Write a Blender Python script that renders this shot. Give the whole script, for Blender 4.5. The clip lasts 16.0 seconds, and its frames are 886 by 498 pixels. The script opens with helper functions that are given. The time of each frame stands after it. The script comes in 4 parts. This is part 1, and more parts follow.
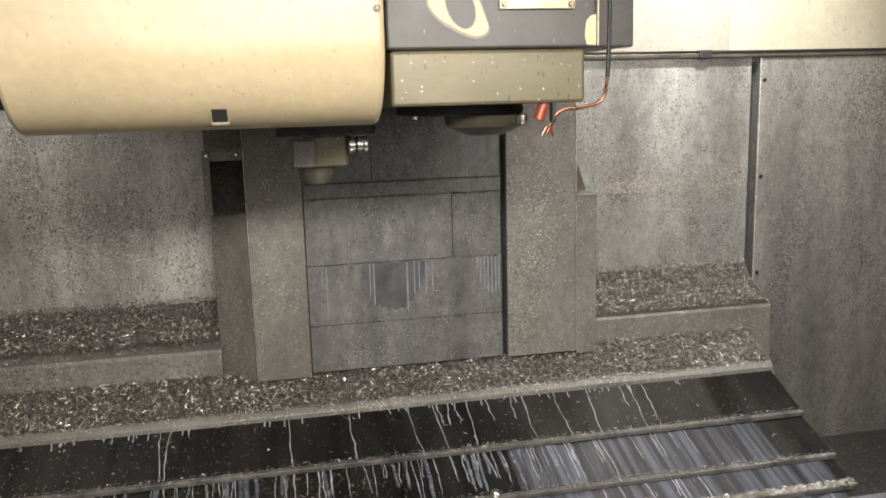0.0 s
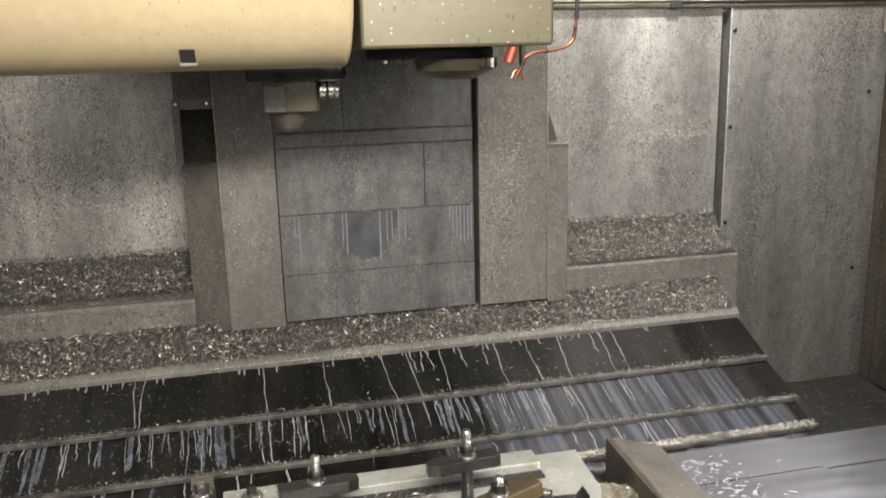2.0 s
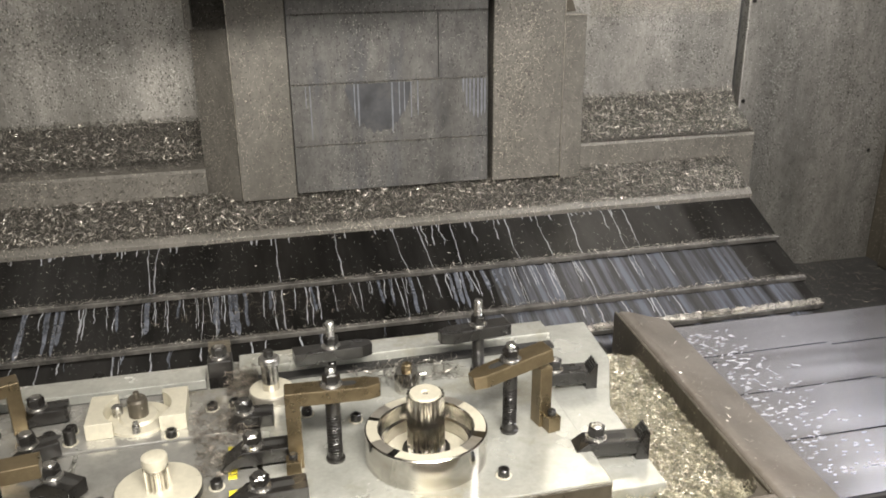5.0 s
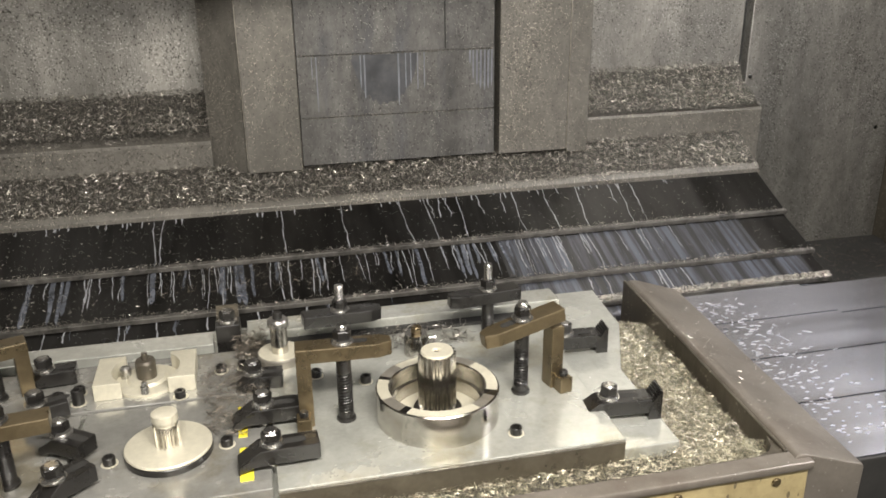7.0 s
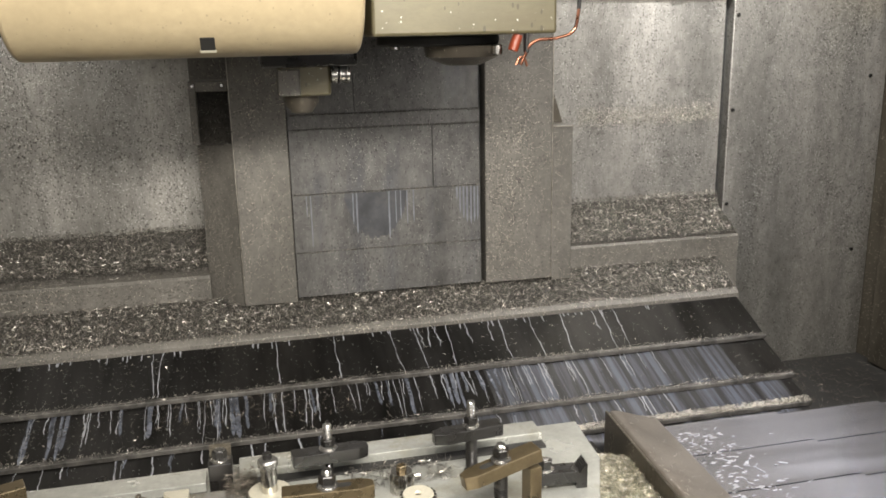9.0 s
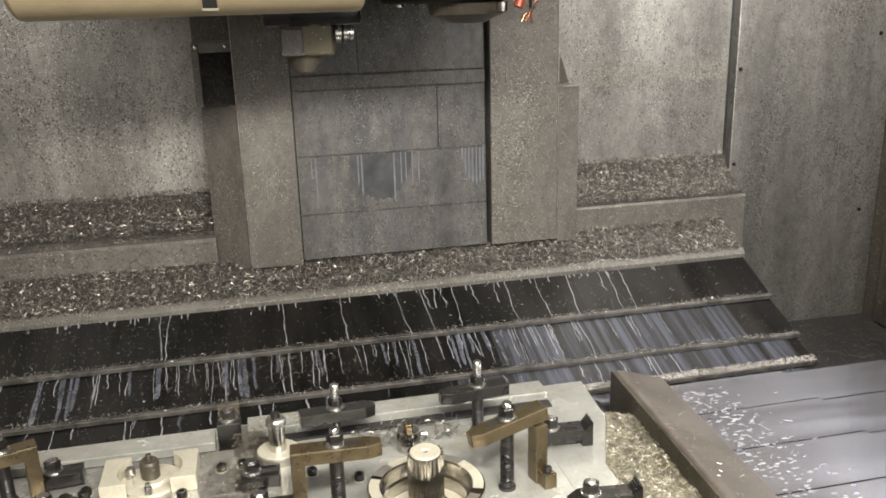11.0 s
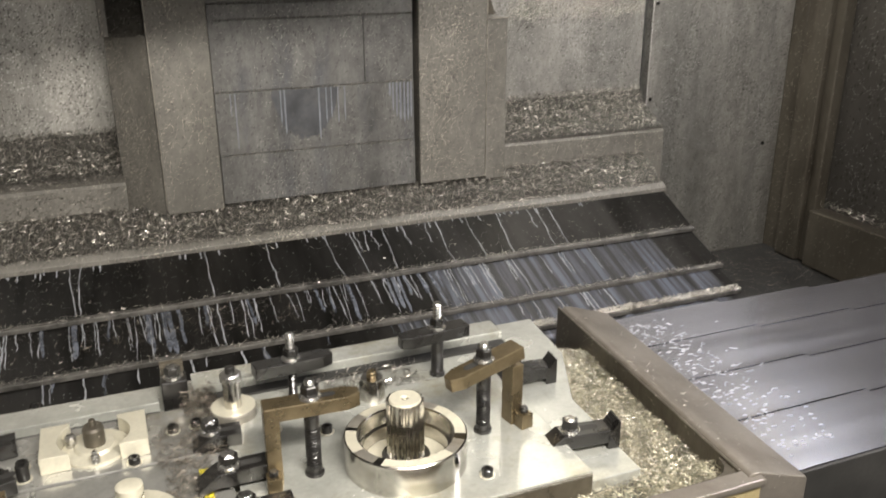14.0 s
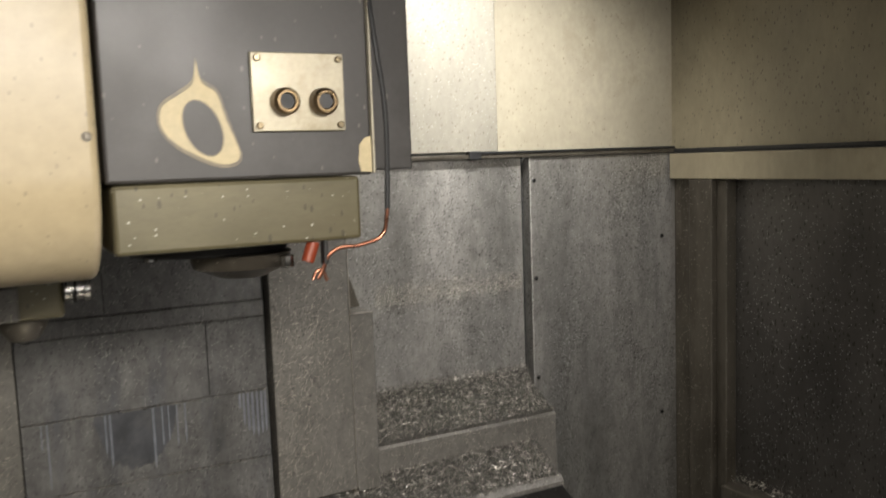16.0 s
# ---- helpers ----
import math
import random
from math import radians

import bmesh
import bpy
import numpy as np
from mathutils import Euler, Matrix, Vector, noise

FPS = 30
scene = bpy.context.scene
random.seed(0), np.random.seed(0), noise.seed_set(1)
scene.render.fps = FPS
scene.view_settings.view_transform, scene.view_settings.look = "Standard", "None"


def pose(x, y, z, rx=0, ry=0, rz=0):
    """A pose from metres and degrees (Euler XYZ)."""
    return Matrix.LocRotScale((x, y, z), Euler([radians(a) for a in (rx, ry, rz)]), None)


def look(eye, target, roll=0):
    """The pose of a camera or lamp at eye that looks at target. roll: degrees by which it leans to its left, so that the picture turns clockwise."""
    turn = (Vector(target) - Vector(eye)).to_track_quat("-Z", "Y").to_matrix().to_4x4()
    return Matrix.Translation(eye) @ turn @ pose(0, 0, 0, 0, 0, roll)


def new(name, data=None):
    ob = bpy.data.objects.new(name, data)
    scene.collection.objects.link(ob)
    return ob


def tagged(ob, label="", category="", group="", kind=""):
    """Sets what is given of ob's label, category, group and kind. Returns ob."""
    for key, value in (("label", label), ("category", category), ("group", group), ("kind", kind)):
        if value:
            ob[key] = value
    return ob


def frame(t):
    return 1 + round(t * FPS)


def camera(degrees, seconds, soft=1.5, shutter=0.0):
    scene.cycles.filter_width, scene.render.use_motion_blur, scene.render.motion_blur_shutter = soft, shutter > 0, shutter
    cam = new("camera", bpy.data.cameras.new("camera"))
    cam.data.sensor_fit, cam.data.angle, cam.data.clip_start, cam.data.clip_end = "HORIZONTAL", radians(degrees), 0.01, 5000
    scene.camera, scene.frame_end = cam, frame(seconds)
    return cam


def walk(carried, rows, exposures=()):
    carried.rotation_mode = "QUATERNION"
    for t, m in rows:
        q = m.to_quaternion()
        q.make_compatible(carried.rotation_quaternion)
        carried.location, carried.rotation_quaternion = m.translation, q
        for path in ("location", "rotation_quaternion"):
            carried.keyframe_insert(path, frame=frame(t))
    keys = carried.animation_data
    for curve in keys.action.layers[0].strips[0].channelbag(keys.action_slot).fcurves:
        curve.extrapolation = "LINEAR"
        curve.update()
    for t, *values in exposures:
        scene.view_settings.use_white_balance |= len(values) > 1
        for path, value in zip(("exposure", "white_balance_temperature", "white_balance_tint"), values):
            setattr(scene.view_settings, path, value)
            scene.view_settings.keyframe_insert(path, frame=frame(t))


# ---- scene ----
cam = camera(55.0, 16.0, soft=1.7, shutter=0.5)
PATH = [
    (0, (0.062, -0.028, 1.887), (0.47, 1.897, 1.527), -1.5),
    (0.5, (0.055, -0.039, 1.853), (0.475, 1.886, 1.51), -1.6),
    (1, (0.052, -0.039, 1.858), (0.492, 1.87, 1.455), -1.2),
    (1.5, (0.053, -0.037, 1.855), (0.515, 1.852, 1.385), -1.1),
    (2, (0.065, -0.047, 1.864), (0.522, 1.847, 1.411), -1.4),
    (2.5, (0.049, -0.039, 1.903), (0.519, 1.867, 1.519), -1.5),
    (3, (0.045, -0.04, 1.91), (0.512, 1.877, 1.586), -1.5),
    (3.5, (0.046, -0.042, 1.908), (0.511, 1.868, 1.538), -1.2),
    (4, (0.052, -0.052, 1.886), (0.501, 1.826, 1.365), -0.5),
    (4.5, (0.055, -0.051, 1.87), (0.492, 1.799, 1.25), -0.6),
    (5, (0.051, -0.042, 1.842), (0.472, 1.778, 1.127), -0.6),
    (7.5, (0.031, -0.052, 1.789), (0.452, 1.763, 1.063), -0.6),
    (8, (0.065, -0.085, 1.848), (0.482, 1.786, 1.275), -1.2),
    (8.2, (0.063, -0.094, 1.879), (0.5, 1.793, 1.381), -1.0),
    (10.3, (0.049, -0.112, 1.875), (0.466, 1.77, 1.344), -1.6),
    (10.5, (0.049, -0.108, 1.872), (0.464, 1.77, 1.325), -1.6),
    (11, (0.054, -0.107, 1.87), (0.468, 1.762, 1.291), -1.6),
    (11.5, (0.063, -0.107, 1.871), (0.466, 1.759, 1.276), -1.6),
    (12, (0.066, -0.107, 1.869), (0.454, 1.762, 1.271), -1.5),
    (12.5, (0.061, -0.097, 1.864), (0.448, 1.762, 1.236), -1.7),
    (13, (0.025, -0.05, 1.853), (0.485, 1.771, 1.165), -1.7),
    (13.5, (-0.034, -0.009, 1.843), (0.555, 1.753, 1.102), -0.6),
    (14, (-0.07, -0.003, 1.842), (0.62, 1.735, 1.134), -0.2),
    (14.5, (-0.085, 0.003, 1.879), (0.683, 1.772, 1.348), -0.8),
    (15, (-0.066, 0.034, 1.933), (0.802, 1.797, 1.559), -1.6),
    (15.5, (0.036, 0.114, 1.952), (0.943, 1.874, 1.669), -1.4),
    (16, (0.132, 0.204, 1.963), (1.067, 1.96, 1.754), -2.0),
]
walk(cam, [(t, look(eye, target, roll)) for t, eye, target, roll in PATH],
     exposures=((0.0, 0.0), (5.2, 0.0), (7.4, -0.18), (8.0, 0.0), (13.2, 0.0), (14.0, -0.05), (14.5, 0.08), (15.0, -0.15), (15.5, -0.35), (16.0, -0.75)))

# ---- light ----
world = bpy.data.worlds.new("world")
scene.world = world
world.use_nodes = True
world.node_tree.nodes["Background"].inputs[0].default_value = (0.75, 0.85, 1.0, 1)
world.node_tree.nodes["Background"].inputs[1].default_value = 0.02
scene.view_settings.exposure = 0.0


def area_lamp(name, eye, target, w, h, watts, colour, spread=180):
    data = bpy.data.lights.new(name, "AREA")
    data.shape, data.size, data.size_y, data.energy, data.color = "RECTANGLE", w, h, watts, colour
    data.spread = radians(spread)
    ob = new(name, data)
    ob.matrix_world = look(eye, target)
    return ob


area_lamp("machine_lamp_front", (0.25, 0.0, 2.24), (0.2, 1.0, 1.1), 1.1, 0.14, 37.5, (1.0, 0.945, 0.87), 135)
area_lamp("machine_lamp_back_right", (1.22, 1.62, 2.52), (1.30, 2.085, 1.92), 0.40, 0.10, 8.5, (1.0, 0.975, 0.95), 104)
# Added unseen fill that brightens the left wall, chute and ledge.
area_lamp("fill_lamp_back_left", (-0.62, 1.86, 2.52), (-0.6, 1.80, 1.1), 0.55, 0.16, 1.8, (1.0, 0.97, 0.95))
# Added unseen lamp that gives the stainless side cover its highlight.
area_lamp("highlight_lamp_side", (1.84, 0.95, 2.36), (1.22, 1.05, 1.09), 0.30, 0.08, 7.5, (0.98, 0.96, 1.0), 70)
# Large unseen fill behind the camera, low enough to reach the upper column.
area_lamp("hall_fill", (1.0, -4.6, 2.75), (0.3, 1.5, 1.4), 6.0, 2.0, 105, (1.0, 0.95, 0.90))

# ---- materials ----


def node(nt, kind, **vals):
    n = nt.nodes.new(kind)
    for k, v in vals.items():
        n.inputs[k].default_value = v
    return n


def mat(name, base, rough=0.5, metal=0.0, vary=0.25, stain=None, stain_at=0.55, scale=6.0, grain=120.0, bump=0.15,
        stretch=(1, 1, 1), specks=None, speck_at=0.68, speck_scale=160.0, glints=None, glint_at=0.74, random_piece=0.0, coat=0.0, bump_depth=0.002, patchy=0.0, drag=0.45, rough_vary=0.1, mottle=0.0):
    m = bpy.data.materials.new(name)
    m.use_nodes = True
    nt = m.node_tree
    ln, b = nt.links, nt.nodes["Principled BSDF"]
    pos = nt.nodes.new("ShaderNodeNewGeometry").outputs["Position"]
    st = nt.nodes.new("ShaderNodeMapping")
    st.inputs["Scale"].default_value = stretch
    ln.new(pos, st.inputs["Vector"])
    big = node(nt, "ShaderNodeTexNoise", Scale=scale, Detail=6.0, Roughness=0.6)
    fine = node(nt, "ShaderNodeTexNoise", Scale=grain, Detail=3.0, Roughness=0.6)
    ln.new(st.outputs[0], big.inputs["Vector"])
    ln.new(st.outputs[0], fine.inputs["Vector"])

    def ramp(src, a, c, lo, hi):
        r = nt.nodes.new("ShaderNodeMapRange")
        for key, v in (("From Min", a), ("From Max", c), ("To Min", lo), ("To Max", hi)):
            r.inputs[key].default_value = v
        ln.new(src, r.inputs["Value"])
        return r.outputs[0]

    def mixed(fac, a, c):
        x = nt.nodes.new("ShaderNodeMix")
        x.data_type = "RGBA"
        ln.new(fac, x.inputs[0])
        for src, slot in ((a, x.inputs[6]), (c, x.inputs[7])):
            if hasattr(src, "is_linked"):
                ln.new(src, slot)
            else:
                slot.default_value = (*src, 1)
        return x.outputs[2]

    def gathered(src):
        """Spatter that thickens in some patches and thins out in others."""
        if not patchy:
            return src
        cloud = node(nt, "ShaderNodeTexNoise", Scale=4.5, Detail=5.0, Roughness=0.65)
        mp = nt.nodes.new("ShaderNodeMapping")
        mp.inputs["Location"].default_value = (1.3, 8.2, 2.6)
        mp.inputs["Scale"].default_value = (1.6, 1, 0.7)
        ln.new(pos, mp.inputs["Vector"])
        ln.new(mp.outputs[0], cloud.inputs["Vector"])
        add = nt.nodes.new("ShaderNodeMath")
        ln.new(src, add.inputs[0])
        ln.new(ramp(cloud.outputs["Fac"], 0.3, 0.7, -patchy, patchy * 0.7), add.inputs[1])
        return add.outputs[0]

    dark = tuple(v * (1 - vary) for v in base)
    light = tuple(min(1, v * (1 + vary)) for v in base)
    col = mixed(ramp(big.outputs["Fac"], 0.3, 0.7, 0, 1), dark, light)
    col = mixed(ramp(fine.outputs["Fac"], 0.3, 0.75, 0, 0.35), col, tuple(v * 0.6 for v in base))
    if stain:
        patch = node(nt, "ShaderNodeTexNoise", Scale=scale * 0.7, Detail=8.0, Roughness=0.7)
        off = nt.nodes.new("ShaderNodeMapping")
        off.inputs["Location"].default_value = (3.1, 1.7, 5.3)
        off.inputs["Scale"].default_value = stretch
        ln.new(pos, off.inputs["Vector"])
        ln.new(off.outputs[0], patch.inputs["Vector"])
        col = mixed(ramp(patch.outputs["Fac"], stain_at, stain_at + 0.14, 0, 0.8), col, stain)
    if mottle:
        blot = node(nt, "ShaderNodeTexNoise", Scale=38.0, Detail=9.0, Roughness=0.8)
        bm_ = nt.nodes.new("ShaderNodeMapping")
        bm_.inputs["Scale"].default_value = (1, 1, 0.6)
        ln.new(pos, bm_.inputs["Vector"])
        ln.new(bm_.outputs[0], blot.inputs["Vector"])
        tone = nt.nodes.new("ShaderNodeHueSaturation")
        ln.new(ramp(blot.outputs["Fac"], 0.32, 0.68, 1 - mottle, 1 + mottle), tone.inputs["Value"])
        ln.new(col, tone.inputs["Color"])
        col = tone.outputs[0]

    def dots(density, shift, squash):
        """Round specks of many sizes, one in each cell of a scattered grid."""
        cell = node(nt, "ShaderNodeTexVoronoi", Scale=density)
        sm = nt.nodes.new("ShaderNodeMapping")
        sm.inputs["Location"].default_value = shift
        sm.inputs["Scale"].default_value = (1, 1, squash)
        ln.new(pos, sm.inputs["Vector"])
        ln.new(sm.outputs[0], cell.inputs["Vector"])
        size = nt.nodes.new("ShaderNodeSeparateColor")
        ln.new(cell.outputs["Color"], size.inputs[0])
        total = nt.nodes.new("ShaderNodeMath")
        total.operation = "SUBTRACT"
        ln.new(ramp(size.outputs[0], 0, 1, 0.45, 0.95), total.inputs[0])
        ln.new(ramp(cell.outputs["Distance"], 0, 1, 0, 0.8), total.inputs[1])
        return gathered(total.outputs[0])

    if specks:
        col = mixed(ramp(dots(speck_scale, (0, 0, 0), drag), speck_at, speck_at + 0.05, 0, 0.9), col, specks)
    if glints:
        col = mixed(ramp(dots((speck_scale or 160) * 1.1, (7.3, 2.2, 4.9), 1), glint_at, glint_at + 0.05, 0, 0.9), col, glints)
    if random_piece:
        info = nt.nodes.new("ShaderNodeNewGeometry")
        hsv = nt.nodes.new("ShaderNodeHueSaturation")
        ln.new(ramp(info.outputs["Random Per Island"], 0, 1, 1 - random_piece, 1 + random_piece), hsv.inputs["Value"])
        ln.new(col, hsv.inputs["Color"])
        col = hsv.outputs[0]
    ln.new(col, b.inputs["Base Color"])
    ln.new(ramp(big.outputs["Fac"], 0.3, 0.7, max(0.03, rough - rough_vary), min(1, rough + rough_vary)), b.inputs["Roughness"])
    b.inputs["Metallic"].default_value = metal
    b.inputs["Coat Weight"].default_value = coat
    b.inputs["Coat Roughness"].default_value = 0.1
    if bump:
        bp = node(nt, "ShaderNodeBump", Strength=bump, Distance=bump_depth)
        ln.new(fine.outputs["Fac"], bp.inputs["Height"])
        ln.new(bp.outputs[0], b.inputs["Normal"])
    return m


WALL_STEEL = mat("speckled_wall_steel", (0.35, 0.337, 0.308), 0.37, 0.68, 0.34, (0.255, 0.248, 0.23), 0.5, 3.2, 170, 0.4, (2.2, 1, 0.28), (0.06, 0.056, 0.048), 0.57, 270, (0.85, 0.83, 0.78), 0.645, patchy=0.14, drag=0.6, mottle=0.28)
GREY_PAINT = mat("gritty_grey_paint", (0.16, 0.15, 0.131), 0.52, 0.2, 0.25, (0.125, 0.117, 0.10), 0.53, 5, 240, 0.3, (1, 1, 0.5), (0.045, 0.041, 0.034), 0.58, 290, (0.6, 0.55, 0.44), 0.635, patchy=0.12, mottle=0.25, drag=0.7, bump_depth=0.0007)
PANEL_STEEL = mat("oily_panel_steel", (0.125, 0.121, 0.114), 0.48, 0.25, 0.3, (0.08, 0.082, 0.088), 0.52, 6, 200, 0.4, (2.6, 1, 0.45), (0.04, 0.038, 0.034), 0.58, 270, (0.42, 0.4, 0.365), 0.66, patchy=0.14, mottle=0.4, drag=0.45, bump_depth=0.0007)
COVER_STEEL = mat("wet_dark_cover_steel", (0.042, 0.04, 0.037), 0.38, 0.88, 0.5, (0.07, 0.068, 0.064), 0.58, 5, 160, 0.12, (3, 0.5, 0.5), None, 0, 0, (0.4, 0.4, 0.38), 0.75)
COVER_EDGE = mat("scraped_cover_edge", (0.12, 0.113, 0.102), 0.5, 0.5, 0.5, (0.03, 0.028, 0.025), 0.5, 25, 220, 0.7)
BRUSHED = mat("brushed_stainless", (0.66, 0.665, 0.72), 0.2, 0.97, 0.09, None, 0, 4, 45, 0.02, (0.4, 7, 1), bump_depth=0.001, rough_vary=0.025)
brushed = BRUSHED.node_tree
grain_way = brushed.nodes.new("ShaderNodeTangent")
grain_way.direction_type, grain_way.axis = "RADIAL", "X"
brushed.links.new(grain_way.outputs[0], brushed.nodes["Principled BSDF"].inputs["Tangent"])
brushed.nodes["Principled BSDF"].inputs["Anisotropic"].default_value = 0.85
CREAM = mat("cream_enamel", (0.405, 0.33, 0.205), 0.38, 0.0, 0.06, (0.42, 0.34, 0.19), 0.66, 5, 60, 0.05, (1, 1, 1), (0.24, 0.2, 0.13), 0.735, 170)
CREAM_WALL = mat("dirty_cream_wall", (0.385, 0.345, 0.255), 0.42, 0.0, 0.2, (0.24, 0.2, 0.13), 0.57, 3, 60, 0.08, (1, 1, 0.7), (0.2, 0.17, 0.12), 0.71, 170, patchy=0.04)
# Oil-browned copy of the cream, darkened further to carry the side wall's shade.
SHADED_OILY_CREAM = mat("oily_shaded_cream_wall", (0.29, 0.25, 0.165), 0.4, 0.0, 0.25, (0.16, 0.135, 0.08), 0.54, 4, 60, 0.1, (1, 1, 0.5), (0.13, 0.105, 0.07), 0.7, 150, patchy=0.05)
YELLOWED = mat("oily_yellowed_enamel", (0.38, 0.31, 0.165), 0.4, 0.05, 0.25, (0.16, 0.12, 0.055), 0.52, 9, 100, 0.15, (1, 1, 1), (0.1, 0.08, 0.05), 0.66, 110)
HEAD_GREY = mat("dark_grey_enamel", (0.041, 0.037, 0.033), 0.42, 0.0, 0.1, (0.07, 0.066, 0.062), 0.55, 4, 130, 0.06, (1, 1, 1), (0.13, 0.12, 0.10), 0.76, 120)
BARE_CREAM = mat("bared_cream_undercoat", (0.52, 0.43, 0.25), 0.5, 0.0, 0.12, (0.40, 0.31, 0.16), 0.6, 30, 150, 0.05)
OLIVE = mat("oily_olive_housing", (0.11, 0.095, 0.052), 0.38, 0.2, 0.25, (0.09, 0.075, 0.04), 0.52, 6, 100, 0.1, (0.6, 1, 1.5), (0.06, 0.05, 0.03), 0.68, 130, (0.5, 0.48, 0.4), 0.75, coat=0.15)
STEEL = mat("machined_steel", (0.5, 0.49, 0.47), 0.25, 0.95, 0.2, None, 0, 20, 200, 0.06)
TURNED = mat("turned_bright_steel", (0.58, 0.56, 0.52), 0.17, 1.0, 0.25, (0.33, 0.31, 0.28), 0.58, 14, 150, 0.05, (1, 1, 3))
PLATE = mat("ground_fixture_plate", (0.52, 0.525, 0.475), 0.22, 0.5, 0.16, (0.33, 0.305, 0.21), 0.54, 9, 140, 0.06, coat=0.6, mottle=0.1)
PLATE_DULL = mat("stained_fixture_plate", (0.40, 0.395, 0.365), 0.24, 0.55, 0.22, (0.22, 0.195, 0.135), 0.52, 10, 140, 0.08, coat=0.5, mottle=0.15)
EDGE_BROWN = mat("oily_brown_plate_side", (0.14, 0.122, 0.09), 0.35, 0.5, 0.35, (0.07, 0.058, 0.04), 0.52, 16, 140, 0.1)
PORT = mat("aged_pale_port_plate", (0.42, 0.375, 0.275), 0.38, 0.25, 0.15, (0.28, 0.235, 0.15), 0.53, 22, 150, 0.06)
PLATE_EDGE = mat("oily_plate_edge", (0.3, 0.28, 0.24), 0.35, 0.6, 0.3, (0.14, 0.12, 0.09), 0.55, 12, 140, 0.1)
CASTING = mat("pale_machined_blank", (0.62, 0.585, 0.47), 0.4, 0.35, 0.1, None, 0, 15, 150, 0.08)
BLACK = mat("black_oxide_steel", (0.014, 0.013, 0.012), 0.3, 0.1, 0.3, (0.04, 0.036, 0.032), 0.62, 25, 200, 0.1, coat=0.35)
BRONZE = mat("brown_oxide_steel", (0.175, 0.137, 0.08), 0.32, 0.75, 0.25, (0.1, 0.075, 0.045), 0.58, 25, 180, 0.1, coat=0.15)
TRAY_BROWN = mat("greasy_brown_tray_rim", (0.185, 0.165, 0.14), 0.45, 0.35, 0.2, (0.12, 0.10, 0.08), 0.53, 9, 120, 0.12, (1, 1, 1), None, 0, 170, (0.5, 0.48, 0.44), 0.77)
# Near black for dark steel; also puts the shade of slots and holes into colour.
DARK = mat("near_black_steel_and_shade", (0.022, 0.021, 0.019), 0.75, 0.0, 0.4, None, 0, 12, 120, 0.3)
DOOR_STEEL = mat("dull_dark_door_steel", (0.115, 0.107, 0.095), 0.38, 0.6, 0.35, (0.06, 0.056, 0.05), 0.52, 3, 100, 0.25, (1, 1, 0.4), (0.04, 0.036, 0.03), 0.66, 130, (0.4, 0.39, 0.37), 0.73, patchy=0.06)
FRAME_STEEL = mat("tarnished_frame_steel", (0.12, 0.106, 0.083), 0.4, 0.55, 0.35, (0.045, 0.037, 0.027), 0.52, 6, 100, 0.25, (1, 1, 0.3), None, 0, 150, (0.4, 0.37, 0.3), 0.7, patchy=0.06)
CHIP = mat("bright_swarf", (0.54, 0.51, 0.45), 0.37, 0.88, 0.1, None, 0, 30, 200, 0, random_piece=0.7)
CHIP_DULL = mat("dull_swarf", (0.19, 0.178, 0.157), 0.4, 0.7, 0.1, None, 0, 30, 200, 0, random_piece=0.75)
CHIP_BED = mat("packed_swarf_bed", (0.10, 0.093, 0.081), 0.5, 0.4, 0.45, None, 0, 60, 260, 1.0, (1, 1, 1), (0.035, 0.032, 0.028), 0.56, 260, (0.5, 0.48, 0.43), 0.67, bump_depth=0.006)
CHIP_STRING = mat("tarnished_stringy_swarf", (0.15, 0.13, 0.105), 0.45, 0.7, 0.1, None, 0, 30, 200, 0, random_piece=0.7)
CHIP_GOLD = mat("oily_pale_golden_swarf", (0.41, 0.38, 0.285), 0.42, 0.8, 0.1, None, 0, 30, 200, 0, random_piece=0.7)
BRASS = mat("oily_brass", (0.17, 0.12, 0.065), 0.33, 0.85, 0.3, (0.08, 0.055, 0.03), 0.5, 40, 150, 0.05)
COPPER = mat("copper_tube", (0.27, 0.115, 0.07), 0.33, 0.85, 0.25, (0.16, 0.08, 0.05), 0.52, 40, 150, 0.05)
ORANGE = mat("orange_plastic", (0.22, 0.04, 0.015), 0.4, 0.0, 0.25, None, 0, 40, 150, 0.05)
RUBBER = mat("black_rubber", (0.02, 0.02, 0.02), 0.5, 0.0, 0.1, None, 0, 40, 150, 0.05)
YELLOW = mat("yellow_tape", (0.85, 0.72, 0.05), 0.45, 0.0, 0.1, None, 0, 40, 150, 0.05)
PANEL_BLUE = mat("faint_blue_coolant_mark", (0.078, 0.08, 0.086), 0.42, 0.3, 0.25, (0.105, 0.105, 0.104), 0.52, 25, 150, 0.2)
PALE_RUN = mat("pale_blue_coolant_run", (0.2, 0.212, 0.238), 0.35, 0.3, 0.25, None, 0, 30, 150, 0.1)
WORN_EDGE = mat("edge_rubbed_bright", (0.42, 0.39, 0.34), 0.35, 0.8, 0.4, (0.14, 0.13, 0.11), 0.5, 60, 200, 0.2)
MILKY = mat("dried_coolant_streak", (0.34, 0.35, 0.37), 0.35, 0.1, 0.25, None, 0, 30, 150, 0.1)
BLUISH = mat("bluish_coolant_film", (0.16, 0.173, 0.205), 0.27, 0.45, 0.4, (0.08, 0.083, 0.09), 0.5, 30, 150, 0.05)
SPOT = mat("white_dried_coolant_spot", (0.4, 0.4, 0.42), 0.5, 0.0, 0.1, None, 0, 40, 150, 0.05)
